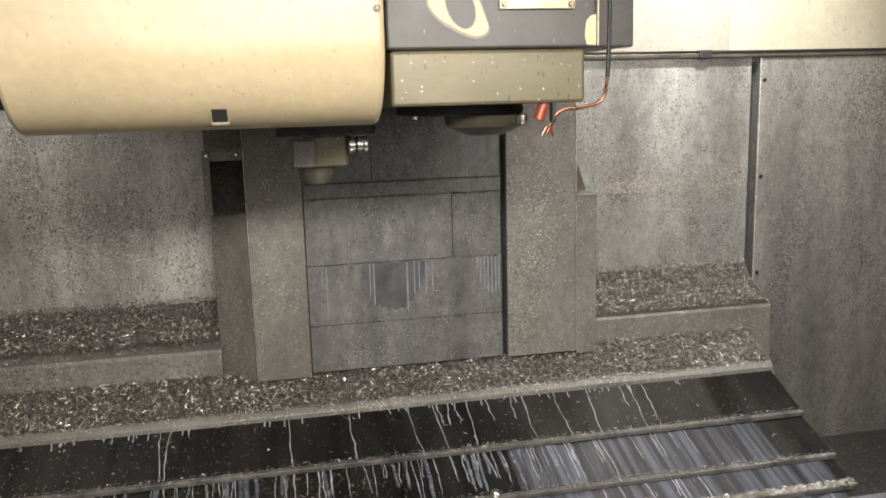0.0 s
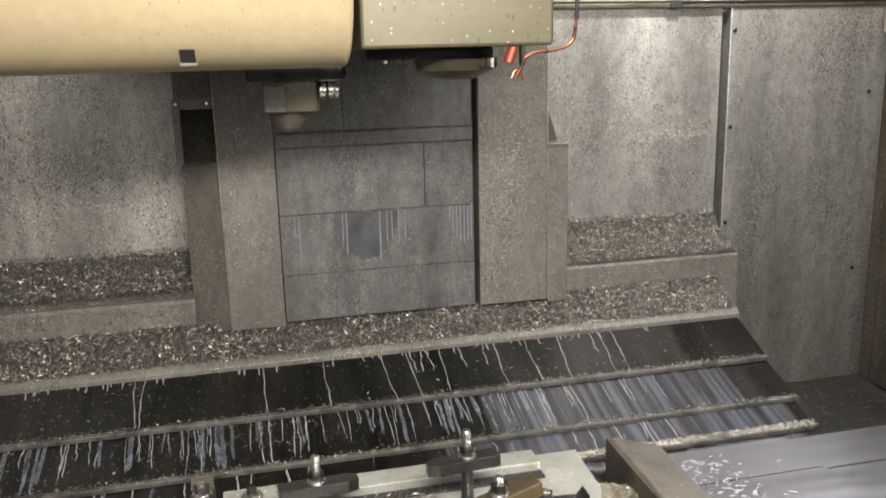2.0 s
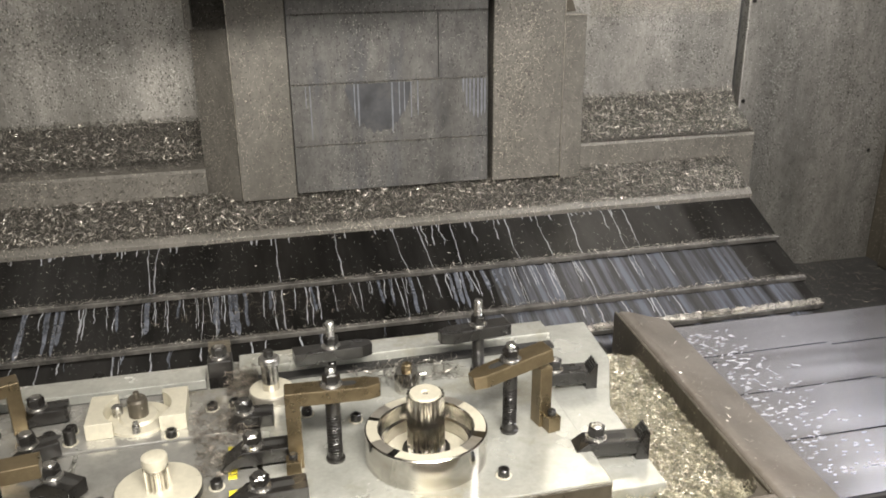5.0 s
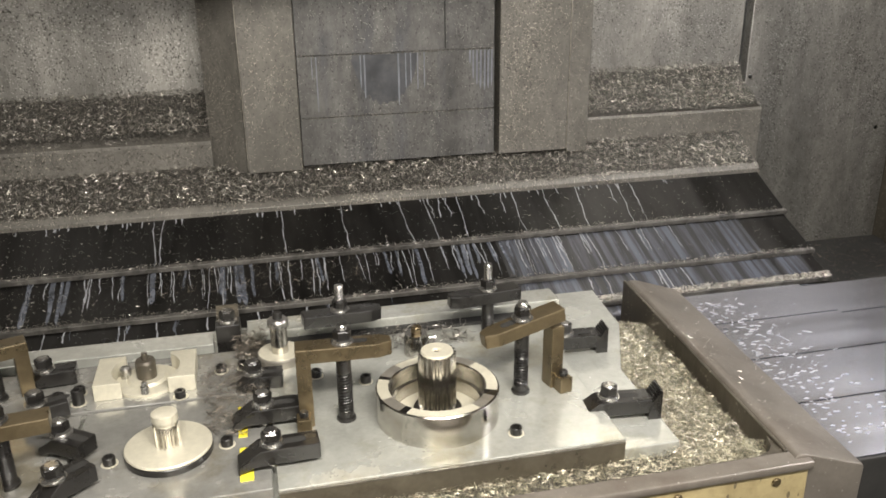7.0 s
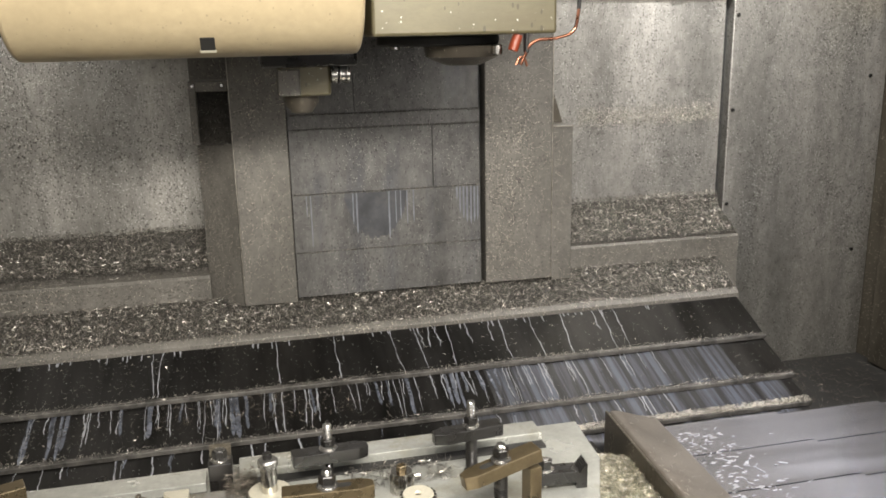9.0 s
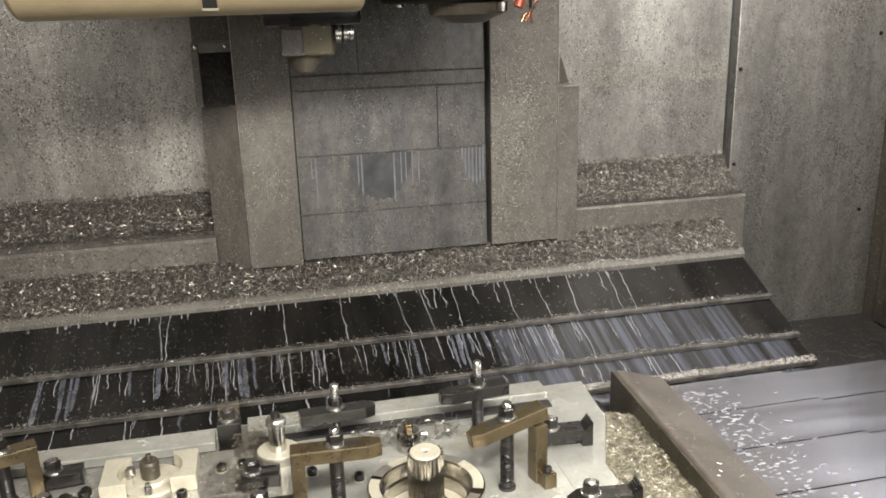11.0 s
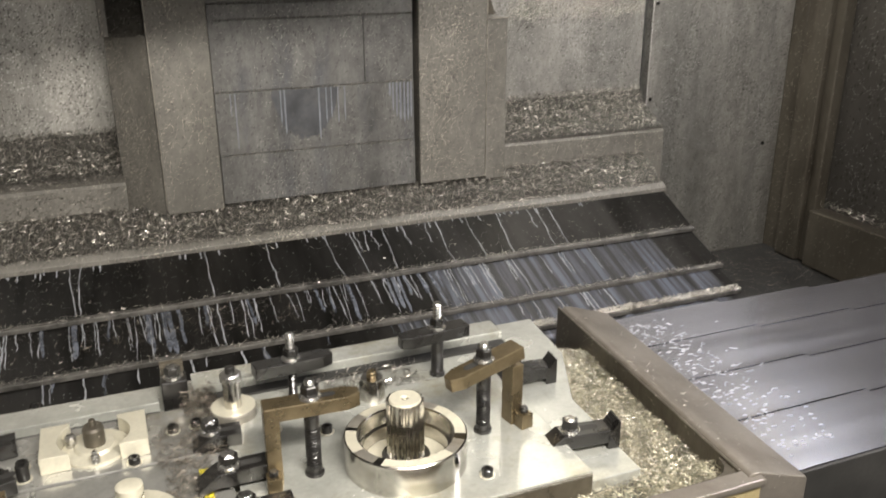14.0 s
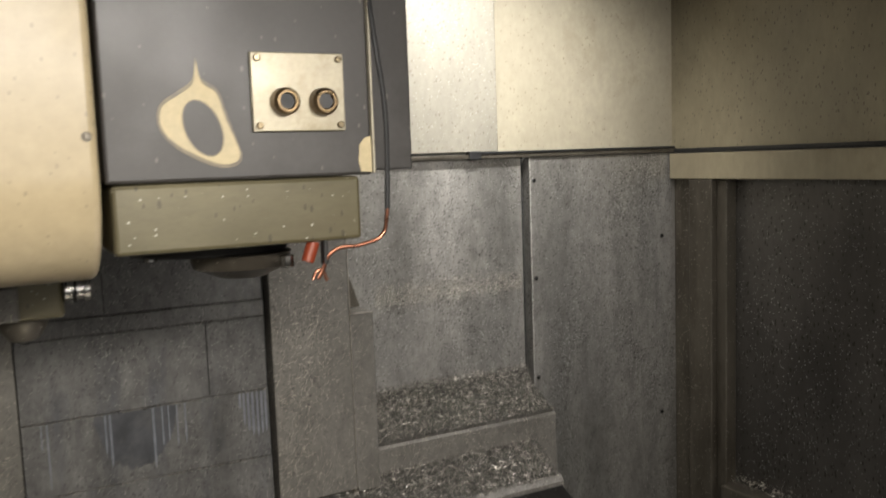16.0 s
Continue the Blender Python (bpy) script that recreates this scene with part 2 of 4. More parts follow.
# Bluish streaks: coolant film, plus the wet plates' sheen put into the colour.
FILM = mat("streaky_blue_coolant_sheen", (0.055, 0.054, 0.054), 0.4, 0.6, 0.4, (0.15, 0.163, 0.20), 0.46, 5, 160, 0.05, (11, 0.35, 0.35))
SMEAR = mat("soft_edge_of_rubbed_paint", (0.2, 0.165, 0.105), 0.5, 0.0, 0.2, (0.12, 0.10, 0.075), 0.5, 60, 150, 0.05)
CONCRETE = mat("hall_concrete", (0.3, 0.3, 0.29), 0.8, 0.0, 0.2, None, 0, 2, 60, 0.2)
HALL_WALL = mat("hall_wall_paint", (0.5, 0.5, 0.48), 0.8, 0.0, 0.1, None, 0, 1, 40, 0.1)

# ---- mesh helpers ----


def link(name, bm, material, parent=None, label="", smooth=True):
    me = bpy.data.meshes.new(name)
    if smooth:
        for f in bm.faces:
            f.smooth = True
        for e in bm.edges:
            if len(e.link_faces) != 2:
                continue
            turn, a, b = e.calc_face_angle(0), *(f.calc_area() for f in e.link_faces)
            if turn > 0.6 or (turn > 0.2 and max(a, b) > 6 * min(a, b)):
                e.smooth = False
    bm.to_mesh(me)
    bm.free()
    me.materials.append(material)
    ob = new(name, me)
    if parent:
        ob.parent = parent
        ob.matrix_parent_inverse = parent.matrix_basis.inverted() if parent.parent is None else Matrix()
    if label:
        ob["label"] = label
    return ob


def part(name, bm, material, parent, label=""):
    return link(name, bm, material, parent, label)


def thing(name, label, category, group="", at=(0, 0, 0), turn=0.0):
    ob = new(name)
    ob.matrix_world = pose(*at, 0, 0, turn)
    ob.empty_display_size = 0.02
    return tagged(ob, label, category, group)


def setting(name, bm, material, label, category):
    return tagged(link(name, bm, material), label, category, kind="structure")


def join(*bms):
    out = bms[0]
    for b in bms[1:]:
        me = bpy.data.meshes.new("tmp")
        b.to_mesh(me)
        b.free()
        out.from_mesh(me)
        bpy.data.meshes.remove(me)
    return out


def box(x0, x1, y0, y1, z0, z1, bev=0.0, seg=2):
    bm = bmesh.new()
    bmesh.ops.create_cube(bm, size=1, matrix=Matrix.Translation(((x0 + x1) / 2, (y0 + y1) / 2, (z0 + z1) / 2)) @ Matrix.Diagonal((x1 - x0, y1 - y0, z1 - z0, 1)))
    if bev:
        bmesh.ops.bevel(bm, geom=bm.edges[:], offset=bev, segments=seg, affect="EDGES", profile=0.5)
    return bm


def prism(points, axis, a, b, bev=0.0):
    """A closed outline of (u, v) pushed along an axis from a to b. x: (y, z); y: (x, z); z: (x, y)."""
    bm = bmesh.new()
    put = {"x": lambda u, v, w: (w, u, v), "y": lambda u, v, w: (u, w, v), "z": lambda u, v, w: (u, v, w)}[axis]
    lo = [bm.verts.new(put(u, v, a)) for u, v in points]
    hi = [bm.verts.new(put(u, v, b)) for u, v in points]
    bm.faces.new(lo)
    bm.faces.new(hi[::-1])
    n = len(points)
    for i in range(n):
        bm.faces.new((lo[i], hi[i], hi[(i + 1) % n], lo[(i + 1) % n]))
    bmesh.ops.recalc_face_normals(bm, faces=bm.faces[:])
    if bev:
        bmesh.ops.bevel(bm, geom=bm.edges[:], offset=bev, segments=2, affect="EDGES", profile=0.5)
    return bm


def lathe(profile, seg=40, x=0, y=0):
    """A closed profile of (r, z) turned about the z axis."""
    bm = bmesh.new()
    rings = []
    for r, z in profile:
        if r < 1e-6:
            rings.append([bm.verts.new((x, y, z))])
        else:
            rings.append([bm.verts.new((x + r * math.cos(2 * math.pi * i / seg), y + r * math.sin(2 * math.pi * i / seg), z)) for i in range(seg)])
    for a, b in zip(rings, rings[1:]):
        for i in range(seg):
            p = [a[i % len(a)], a[(i + 1) % len(a)], b[(i + 1) % len(b)], b[i % len(b)]]
            p = list(dict.fromkeys(p))
            if len(p) > 2:
                try:
                    bm.faces.new(p)
                except ValueError:
                    pass
    bmesh.ops.recalc_face_normals(bm, faces=bm.faces[:])
    return bm


def cyl(r, z0, z1, seg=32, bev=0.001, x=0, y=0):
    return lathe([(0, z0), (r - bev, z0), (r, z0 + bev), (r, z1 - bev), (r - bev, z1), (0, z1)], seg, x, y)


def tube(r_out, r_in, z0, z1, seg=48, bev=0.0015, x=0, y=0):
    return lathe([(r_in, z0), (r_out - bev, z0), (r_out, z0 + bev), (r_out, z1 - bev), (r_out - bev, z1), (r_in + bev, z1), (r_in, z1 - bev), (r_in, z0)], seg, x, y)


def hexagon(r, z0, z1, x=0, y=0, hole=0.0):
    prof = [(0, z0), (r * 0.9, z0), (r, z0 + r * 0.1), (r, z1 - r * 0.12), (r * 0.88, z1)]
    prof += [(hole, z1), (hole, z1 - r * 0.5), (0, z1 - r * 0.5)] if hole else [(0, z1)]
    return lathe(prof, 6, x, y)


def threaded(r, z0, z1, pitch=0.002, seg=16, x=0, y=0):
    prof, z = [(0, z0)], z0
    while z < z1 - pitch:
        prof += [(r * 0.88, z), (r, z + pitch / 2)]
        z += pitch
    return lathe(prof + [(r * 0.85, z1), (0, z1)], seg, x, y)


def pipe(points, r, seg=10):
    cu = bpy.data.curves.new("tmp", "CURVE")
    cu.dimensions, cu.bevel_depth, cu.bevel_resolution, cu.use_fill_caps, cu.resolution_u = "3D", r, 3, True, 8
    sp = cu.splines.new("BEZIER")
    sp.bezier_points.add(len(points) - 1)
    for q, p in zip(sp.bezier_points, points):
        q.co, q.handle_left_type, q.handle_right_type = p, "AUTO", "AUTO"
    ob = bpy.data.objects.new("tmp", cu)
    me = ob.to_mesh()
    bm = bmesh.new()
    bm.from_mesh(me)
    ob.to_mesh_clear()
    bpy.data.objects.remove(ob)
    bpy.data.curves.remove(cu)
    return bm


def swarf(name, place, n, size, material, label, seed, curl=1.0, width=0.001):
    """Many small curled chips at the spots that place(rng) gives: point, normal."""
    rng = np.random.RandomState(seed)
    verts, faces = [], []
    for _ in range(n):
        p, up = place(rng)
        up = Vector(up)
        a = Vector(rng.normal(size=3))
        a = (a - up * a.dot(up) * 0.75).normalized()
        side = a.cross(up).normalized()
        side = (side + up * rng.normal() * 0.5).normalized()
        length = size * (0.45 + rng.rand() * 1.1)
        w = width * (0.6 + rng.rand())
        bend = rng.normal() * curl
        base = Vector(p) + up * (abs(rng.normal()) * size * 0.18 + 0.0006)
        i0 = len(verts)
        for k in range(4):
            s = k / 3 - 0.5
            mid = base + a * (s * length) + side * (bend * length * (s * s - 0.12)) + up * (length * 0.25 * rng.rand())
            verts += [mid - side * w * 0.5, mid + side * w * 0.5 + up * w * 0.6]
        faces += [(i0 + 2 * k, i0 + 2 * k + 1, i0 + 2 * k + 3, i0 + 2 * k + 2) for k in range(3)]
    me = bpy.data.meshes.new(name)
    me.from_pydata([tuple(v) for v in verts], [], faces)
    me.materials.append(material)
    return tagged(new(name, me), label, "metal chips", kind="stuff")


def bed(x0, x1, profile, nx, amp, seed):
    """A lumpy sheet along x over a profile of (y, z), with a skirt."""
    bm = bmesh.new()
    rows = []
    for i in range(nx + 1):
        x = x0 + (x1 - x0) * i / nx
        rows.append([bm.verts.new((x, y, z + amp * noise.noise(Vector((x * 45 + seed, y * 45, z * 30))) + amp * 0.6 * noise.noise(Vector((x * 140, y * 140 + seed, z * 90))))) for y, z in profile])
    for a, b in zip(rows, rows[1:]):
        for k in range(len(profile) - 1):
            bm.faces.new((a[k], b[k], b[k + 1], a[k + 1]))
    return bm


def line_points(a, b, n):
    return [(a[0] + (b[0] - a[0]) * i / n, a[1] + (b[1] - a[1]) * i / n) for i in range(n + 1)]

# ---- enclosure ----
BACK = 2.085      # face of the back wall
RIGHT = 1.90      # face of the right wall
LEFT = -1.15
RAIL = 1.965      # height of the joint between the sheet steel and the cream upper walls

setting("wall_back_left", box(LEFT, -0.05, BACK, BACK + 0.03, 1.0, RAIL), WALL_STEEL, "chip-spattered bare sheet steel back wall", "wall")
setting("wall_back_right", box(0.80, 1.372, BACK, BACK + 0.03, 1.0, RAIL), WALL_STEEL, "chip-spattered bare sheet steel back wall", "wall")
setting("wall_back_middle", box(-0.05, 0.80, BACK + 0.002, BACK + 0.03, 1.0, 2.6), DARK, "dark steel wall behind the column", "wall")
setting("wall_back_corner", box(1.392, RIGHT, BACK - 0.012, BACK + 0.03, 0.5, RAIL - 0.004, 0.003), WALL_STEEL, "streaked sheet steel corner panel beside a dark joint", "wall")
setting("wall_back_slot", box(1.372, 1.392, BACK + 0.02, BACK + 0.05, 0.9, RAIL), DARK, "narrow dark joint between two wall sheets", "joint")
setting("wall_upper_sheet", box(0.80, 1.302, BACK - 0.004, BACK + 0.03, RAIL + 0.014, 2.75, 0.002), mat("spattered_pale_sheet", (0.38, 0.355, 0.29), 0.35, 0.35, 0.15, (0.45, 0.4, 0.3), 0.58, 3, 80, 0.15, (1, 1, 0.5), (0.2, 0.175, 0.13), 0.66, 200, (0.8, 0.78, 0.7), 0.72), "pale oily upper sheet with chip spatter", "wall")
setting("wall_upper_corner", box(1.304, RIGHT, BACK, BACK + 0.03, RAIL + 0.014, 2.75), CREAM_WALL, "dirty cream painted upper wall", "wall")
setting("wall_upper_left", box(LEFT, 0.80, BACK + 0.001, BACK + 0.03, RAIL, 2.75), CREAM_WALL, "dirty cream painted upper wall", "wall")
rail = setting("trim_back_rail", box(0.80, RIGHT, BACK - 0.02, BACK, RAIL - 0.004, RAIL + 0.008, 0.002), FRAME_STEEL, "thin steel ledge along the wall joint", "trim")
part("rail_seal", box(1.225, RIGHT - 0.01, BACK - 0.024, BACK - 0.004, RAIL + 0.008, RAIL + 0.014, 0.002), RUBBER, rail, "black rubber seal strip")
part("rail_end", box(1.205, 1.24, BACK - 0.026, BACK - 0.004, RAIL - 0.006, RAIL + 0.016, 0.003), RUBBER, rail, "black rubber end block")

corner = bpy.data.objects["wall_back_corner"]
for x, z in ((1.404, 1.64), (1.404, 1.37), (1.845, 1.722), (1.84, 1.20), (1.404, 1.90)):
    q = cyl(0.0055, 0, 0.005, 14, 0.001)
    bmesh.ops.transform(q, matrix=Matrix.Translation((x, BACK - 0.012, z)) @ Matrix.Rotation(math.pi / 2, 4, "X"), verts=q.verts[:])
    part("wall_screw", q, BLACK, corner)

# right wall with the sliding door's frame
setting("wall_right_upper", box(RIGHT, RIGHT + 0.03, -0.2, BACK + 0.03, RAIL - 0.005, 2.75), SHADED_OILY_CREAM, "dirty cream upper side wall, painted darker for its shade", "wall")
hd = setting("trim_door_header", box(RIGHT - 0.03, RIGHT, -0.2, BACK - 0.02, 1.885, RAIL - 0.008, 0.003), SHADED_OILY_CREAM, "cream ledge above the side door", "trim")
part("header_seal", box(RIGHT - 0.012, RIGHT, -0.2, BACK - 0.02, RAIL - 0.007, RAIL + 0.006, 0.002), RUBBER, hd, "dark seal line")
fr = setting("door_1", box(RIGHT + 0.03, RIGHT + 0.06, 0.0, 1.90, 0.95, 1.885), DOOR_STEEL, "closed dark sheet steel side door", "door")
part("door_post", box(RIGHT - 0.03, RIGHT + 0.06, 1.905, 1.99, 0.86, 1.884, 0.004), FRAME_STEEL, fr, "tarnished steel door post")
part("door_stile", box(RIGHT - 0.01, RIGHT + 0.03, 1.87, 1.905, 0.86, 1.884, 0.004), FRAME_STEEL, fr, "worn bright door edge")
part("door_stop", box(RIGHT - 0.01, RIGHT + 0.028, 1.20, 1.27, 0.95, 1.884, 0.004), DARK, fr, "dark door stop")
part("door_sill", prism([(0.0, 0.86), (1.87, 0.86), (1.87, 1.035), (0.0, 1.065)], "x", RIGHT - 0.03, RIGHT + 0.03, 0.004), FRAME_STEEL, fr, "chip-covered steel sill")
setting("wall_right_corner", box(RIGHT, RIGHT + 0.03, 1.99, BACK + 0.03, 0.5, RAIL - 0.008), FRAME_STEEL, "tarnished steel corner strip", "wall")
setting("wall_right_lower", box(RIGHT, RIGHT + 0.03, -0.2, 1.99, 0.0, 0.86), FRAME_STEEL, "steel lower side wall", "wall")
setting("wall_left", box(LEFT - 0.03, LEFT, -0.2, BACK + 0.03, 0.0, 2.75), WALL_STEEL, "dull sheet steel side wall", "wall")
# Roof is out of view; its dull colour keeps bounce light down.
setting("ceiling", box(LEFT - 0.03, RIGHT + 0.03, -0.2, BACK + 0.03, 2.75, 2.78), FRAME_STEEL, "unseen dull sheet metal roof", "ceiling")
setting("floor", box(-6, 6, -6, 6, -0.05, 0.0), CONCRETE, "grey concrete hall floor", "floor")
setting("wall_hall_back", box(-6, 6, -6.1, -6, 0, 5), HALL_WALL, "pale hall wall", "wall")
setting("wall_hall_left", box(-6.1, -6, -6, 6, 0, 5), HALL_WALL, "pale hall wall", "wall")
setting("wall_hall_right", box(6, 6.1, -6, 6, 0, 5), HALL_WALL, "pale hall wall", "wall")
setting("wall_hall_front", box(-6, 6, 6, 6.1, 0, 5), HALL_WALL, "pale hall wall", "wall")
setting("ceiling_hall", box(-6, 6, -6, 6, 5, 5.1), HALL_WALL, "pale hall ceiling", "ceiling")
setting("machine_base", box(LEFT, RIGHT, -0.05, BACK, 0.0, 0.80), DARK, "dark oily machine bed", "machine base")

# ---- chip ledges at the foot of the back wall ----
for nm, x0, x1 in (("chip_chute_left", LEFT, -0.053), ("chip_chute_right", 0.857, 1.372)):
    ob = setting(nm, prism([(BACK, 0.9), (BACK, 1.345), (1.955, 1.312), (1.95, 1.305), (1.95, 1.25), (1.94, 0.9)], "x", x0, x1), GREY_PAINT, "sloping grey ledge under the back wall, thick with chips", "ledge")
    tagged(link(nm.replace("chute", "drift"), bed(x0, x1, line_points((BACK - 0.002, 1.40), (2.055, 1.362), 3)[:-1] + line_points((2.055, 1.362), (1.953, 1.316) if x0 > 0 else (1.985, 1.324), 8), 160, 0.006, 3), CHIP_BED), "drift of packed metal chips on the ledge", "metal chips", kind="stuff")
setting("ledge_back", prism([(1.95, 0.9), (1.95, 1.248), (1.905, 1.228), (1.847, 1.180), (1.843, 1.172), (1.843, 0.9)], "x", LEFT, 1.31), GREY_PAINT, "stepped grey ledge below the column", "ledge")
tagged(link("chip_drift", bed(LEFT, 1.308, line_points((1.949, 1.250), (1.906, 1.231), 4)[:-1] + line_points((1.906, 1.231), (1.848, 1.183), 6), 260, 0.004, 8), CHIP_BED), "drift of packed metal chips along the stepped ledge", "metal chips", kind="stuff")

lip = setting("trim_ledge_lip", prism([(1.851, 1.1925), (1.842, 1.184), (1.8365, 1.178), (1.8365, 1.164), (1.843, 1.164), (1.85, 1.18)], "x", LEFT, 1.312, 0.001), GREY_PAINT, "smooth grey folded lip along the chip ledge", "trim")
part("lip_edge", prism([(1.8368, 1.1665), (1.8352, 1.1655), (1.8352, 1.1625), (1.8368, 1.1625)], "x", LEFT, 1.312), WORN_EDGE, lip, "bright wet drip edge")

# ---- telescopic way cover ----
cover = thing("way_cover", "wet dark steel telescopic way cover with milky coolant streaks", "way cover", at=(0, 1.5, 1.0))
STEPS = ((1.843, 1.172, 1.700, 1.108, 1.307), (1.708, 1.098, 1.574, 1.052, 1.305), (1.582, 1.042, 1.494, 1.016, 1.300), (1.502, 1.006, 1.36, 0.962, 1.296))
lips = []
for y0, z0, y1, z1, xr in STEPS:
    p = part("cover_plate", prism([(y0 + 0.03, z0 + 0.012), (y1, z1), (y1, z1 - 0.012), (y0 + 0.03, z0 - 0.01)], "x", LEFT, xr, 0.0012), COVER_STEEL, cover)
    part("wiper_lip", prism([(y1 + 0.006, z1 + 0.0045), (y1 - 0.003, z1 + 0.001), (y1 - 0.003, z1 - 0.009), (y1 + 0.006, z1 - 0.007)], "x", LEFT, xr + 0.002, 0.001), COVER_EDGE, p, "scraped bright wiper edge")
    lips.append((y1, z1, xr))
part("cover_base", box(LEFT, 1.29, 1.34, 1.83, 0.80, 0.93), DARK, cover)

rng = random.Random(4)


def on_plate(k, f):
    """A spot on the upper face of plate k, f of the way down from its covered edge."""
    y0, z0, y1, z1, xr = STEPS[k]
    y = y0 + (y1 - y0) * f
    return Vector((0, y, z1 + (y - y1) * (z0 + 0.012 - z1) / (y0 + 0.03 - y1)))


def streak(x, k, length, w, wob, material, name, rag=0.7):
    n, bm = 9, bmesh.new()
    rows, cx = [], x
    for i in range(n + 1):
        s = 0.06 + i / n * length
        cx += rng.gauss(0, wob)
        q = on_plate(k, s) + Vector((cx, 0, 0.0014))
        ww = w * (1 - rag / 2 + rag * rng.random()) * (1 if i < n else 0.3)
        rows.append((bm.verts.new(q - Vector((ww, 0, 0))), bm.verts.new(q + Vector((ww, 0, 0)))))
    for a, b in zip(rows, rows[1:]):
        bm.faces.new((a[0], a[1], b[1], b[0]))
    ob = link(name, bm, material, cover)
    return ob


MAIN = (-0.19, -0.165, 0.09, 0.225, 0.36, 0.42, 0.43, 0.455, 0.475, 0.50, 0.55, 0.61, 0.64, 0.72, 0.80, 0.89, 0.91, 0.94)
for x in MAIN:
    streak(x, 0, 0.9 if rng.random() < 0.75 else 0.45, 0.0009, 0.0018, MILKY, "coolant_run", 1.0)
for _ in range(46):
    streak(rng.uniform(-0.6, 1.05), 0, rng.uniform(0.03, 0.14), 0.0013, 0.0003, MILKY, "coolant_drip")
for _ in range(85):
    streak(rng.uniform(-0.6, 1.0), 1, rng.uniform(0.3, 0.92), rng.uniform(0.0005, 0.0012), 0.0012, MILKY, "coolant_run", 1.0)
for _ in range(26):
    streak(rng.uniform(-0.55, 0.6), 1, rng.uniform(0.4, 0.93), rng.uniform(0.002, 0.0055), 0.0009, BLUISH, "coolant_film", 0.3)
for _ in range(40):
    streak(rng.uniform(-0.6, 1.0), 2, rng.uniform(0.3, 0.9), rng.uniform(0.0006, 0.002), 0.0012, MILKY if rng.random() < 0.5 else BLUISH, "coolant_run")


def film(k, x0, x1, f0, f1, n=40):
    """A sheet of half-dried coolant on a plate, its sheen coloured in, with ragged ends."""
    bm, rows = bmesh.new(), []
    for i in range(n + 1):
        x = x0 + (x1 - x0) * i / n
        rows.append([bm.verts.new(on_plate(k, f) + Vector((x, 0, 0.0009))) for f in (f0 + rng.uniform(0, 0.07), 0.5, f1 - rng.uniform(0, 0.05))])
    for p, q in zip(rows, rows[1:]):
        for j in (0, 1):
            bm.faces.new((p[j], q[j], q[j + 1], p[j + 1]))
    part("coolant_film", bm, FILM, cover, "streaky bluish coolant film with its sheen in the colour")


film(1, 0.56, 1.175, 0.03, 0.97)
film(2, 0.45, 1.27, 0.05, 0.96)
film(3, 0.70, 1.27, 0.05, 0.5)

# ---- column ----
col = thing("machine_column", "gritty grey machine column with guide covers and sliding panels", "column", at=(0.4, 1.95, 1.2))
part("guide_cover", box(0.026, 0.151, 1.90, 1.96, 1.241, 2.7, 0.003), GREY_PAINT, col, "gritty grey guide cover plate")
part("guide_cover", box(0.627, 0.802, 1.90, 1.96, 1.247, 2.7, 0.003), GREY_PAINT, col, "gritty grey guide cover plate")
for z0, z1, y in ((1.250, 1.3608, 1.9075), (1.361, 1.5023, 1.911), (1.5025, 1.6568, 1.9145), (1.657, 1.6908, 1.9125), (1.691, 2.02, 1.918), (2.0202, 2.7, 1.922)):
    part("sliding_panel", box(0.153, 0.616, y, y + 0.02, z0, z1, 0.0006), PANEL_STEEL, col, "oily sliding cover panel")
part("panel_back", box(0.151, 0.627, 1.945, 1.955, 1.245, 2.7), DARK, col)
part("panel_joint", box(0.496, 0.4985, 1.9135, 1.92, 1.506, 1.653), DARK, col, "dark upright joint")
part("panel_joint", box(0.310, 0.312, 1.9172, 1.93, 1.694, 1.78), DARK, col, "dark upright joint")
marks = random.Random(12)


def panel_run(x, w, h, material, y=1.9102, z=1.4995):
    """A thin run of dried coolant, straight down from a seam."""
    bm, n = bmesh.new(), 7
    rows = []
    for i in range(n + 1):
        ww = w * (0.85 + 0.3 * marks.random()) * (1 if i < n else 0.35)
        rows.append((bm.verts.new((x - ww, y, z - h * i / n)), bm.verts.new((x + ww, y, z - h * i / n))))
    for p, q in zip(rows, rows[1:]):
        bm.faces.new((p[0], p[1], q[1], q[0]))
    part("coolant_run", bm, material, col)


bm, low = bmesh.new(), []
top = [(0.278 + 0.15 * i / 24, 1.4995) for i in range(25)]
for i in range(25):
    u = i / 24
    low.append((0.278 + 0.15 * u + marks.gauss(0, 0.0015), 1.495 - 0.105 * math.sin(math.pi * u) ** 0.55 - marks.uniform(0, 0.012)))
tv = [bm.verts.new((x, 1.9104, z)) for x, z in top]
lv = [bm.verts.new((x, 1.9104, z)) for x, z in low]
for i in range(24):
    bm.faces.new((tv[i], tv[i + 1], lv[i + 1], lv[i]))
part("coolant_patch", bm, PANEL_BLUE, col, "smooth dark coolant patch")
for x, w, h in ((0.297, 0.0016, 0.075), (0.306, 0.002, 0.10), (0.385, 0.0022, 0.118), (0.402, 0.0013, 0.08), (0.414, 0.0012, 0.07), (0.43, 0.0012, 0.085), (0.446, 0.0014, 0.08), (0.196, 0.0013, 0.125), (0.186, 0.001, 0.05), (0.556, 0.002, 0.03), (0.564, 0.0018, 0.065), (0.573, 0.0022, 0.08), (0.582, 0.0022, 0.09), (0.592, 0.002, 0.095), (0.601, 0.0024, 0.09), (0.609, 0.002, 0.085)):
    panel_run(x, w, h, PALE_RUN, 1.9098)
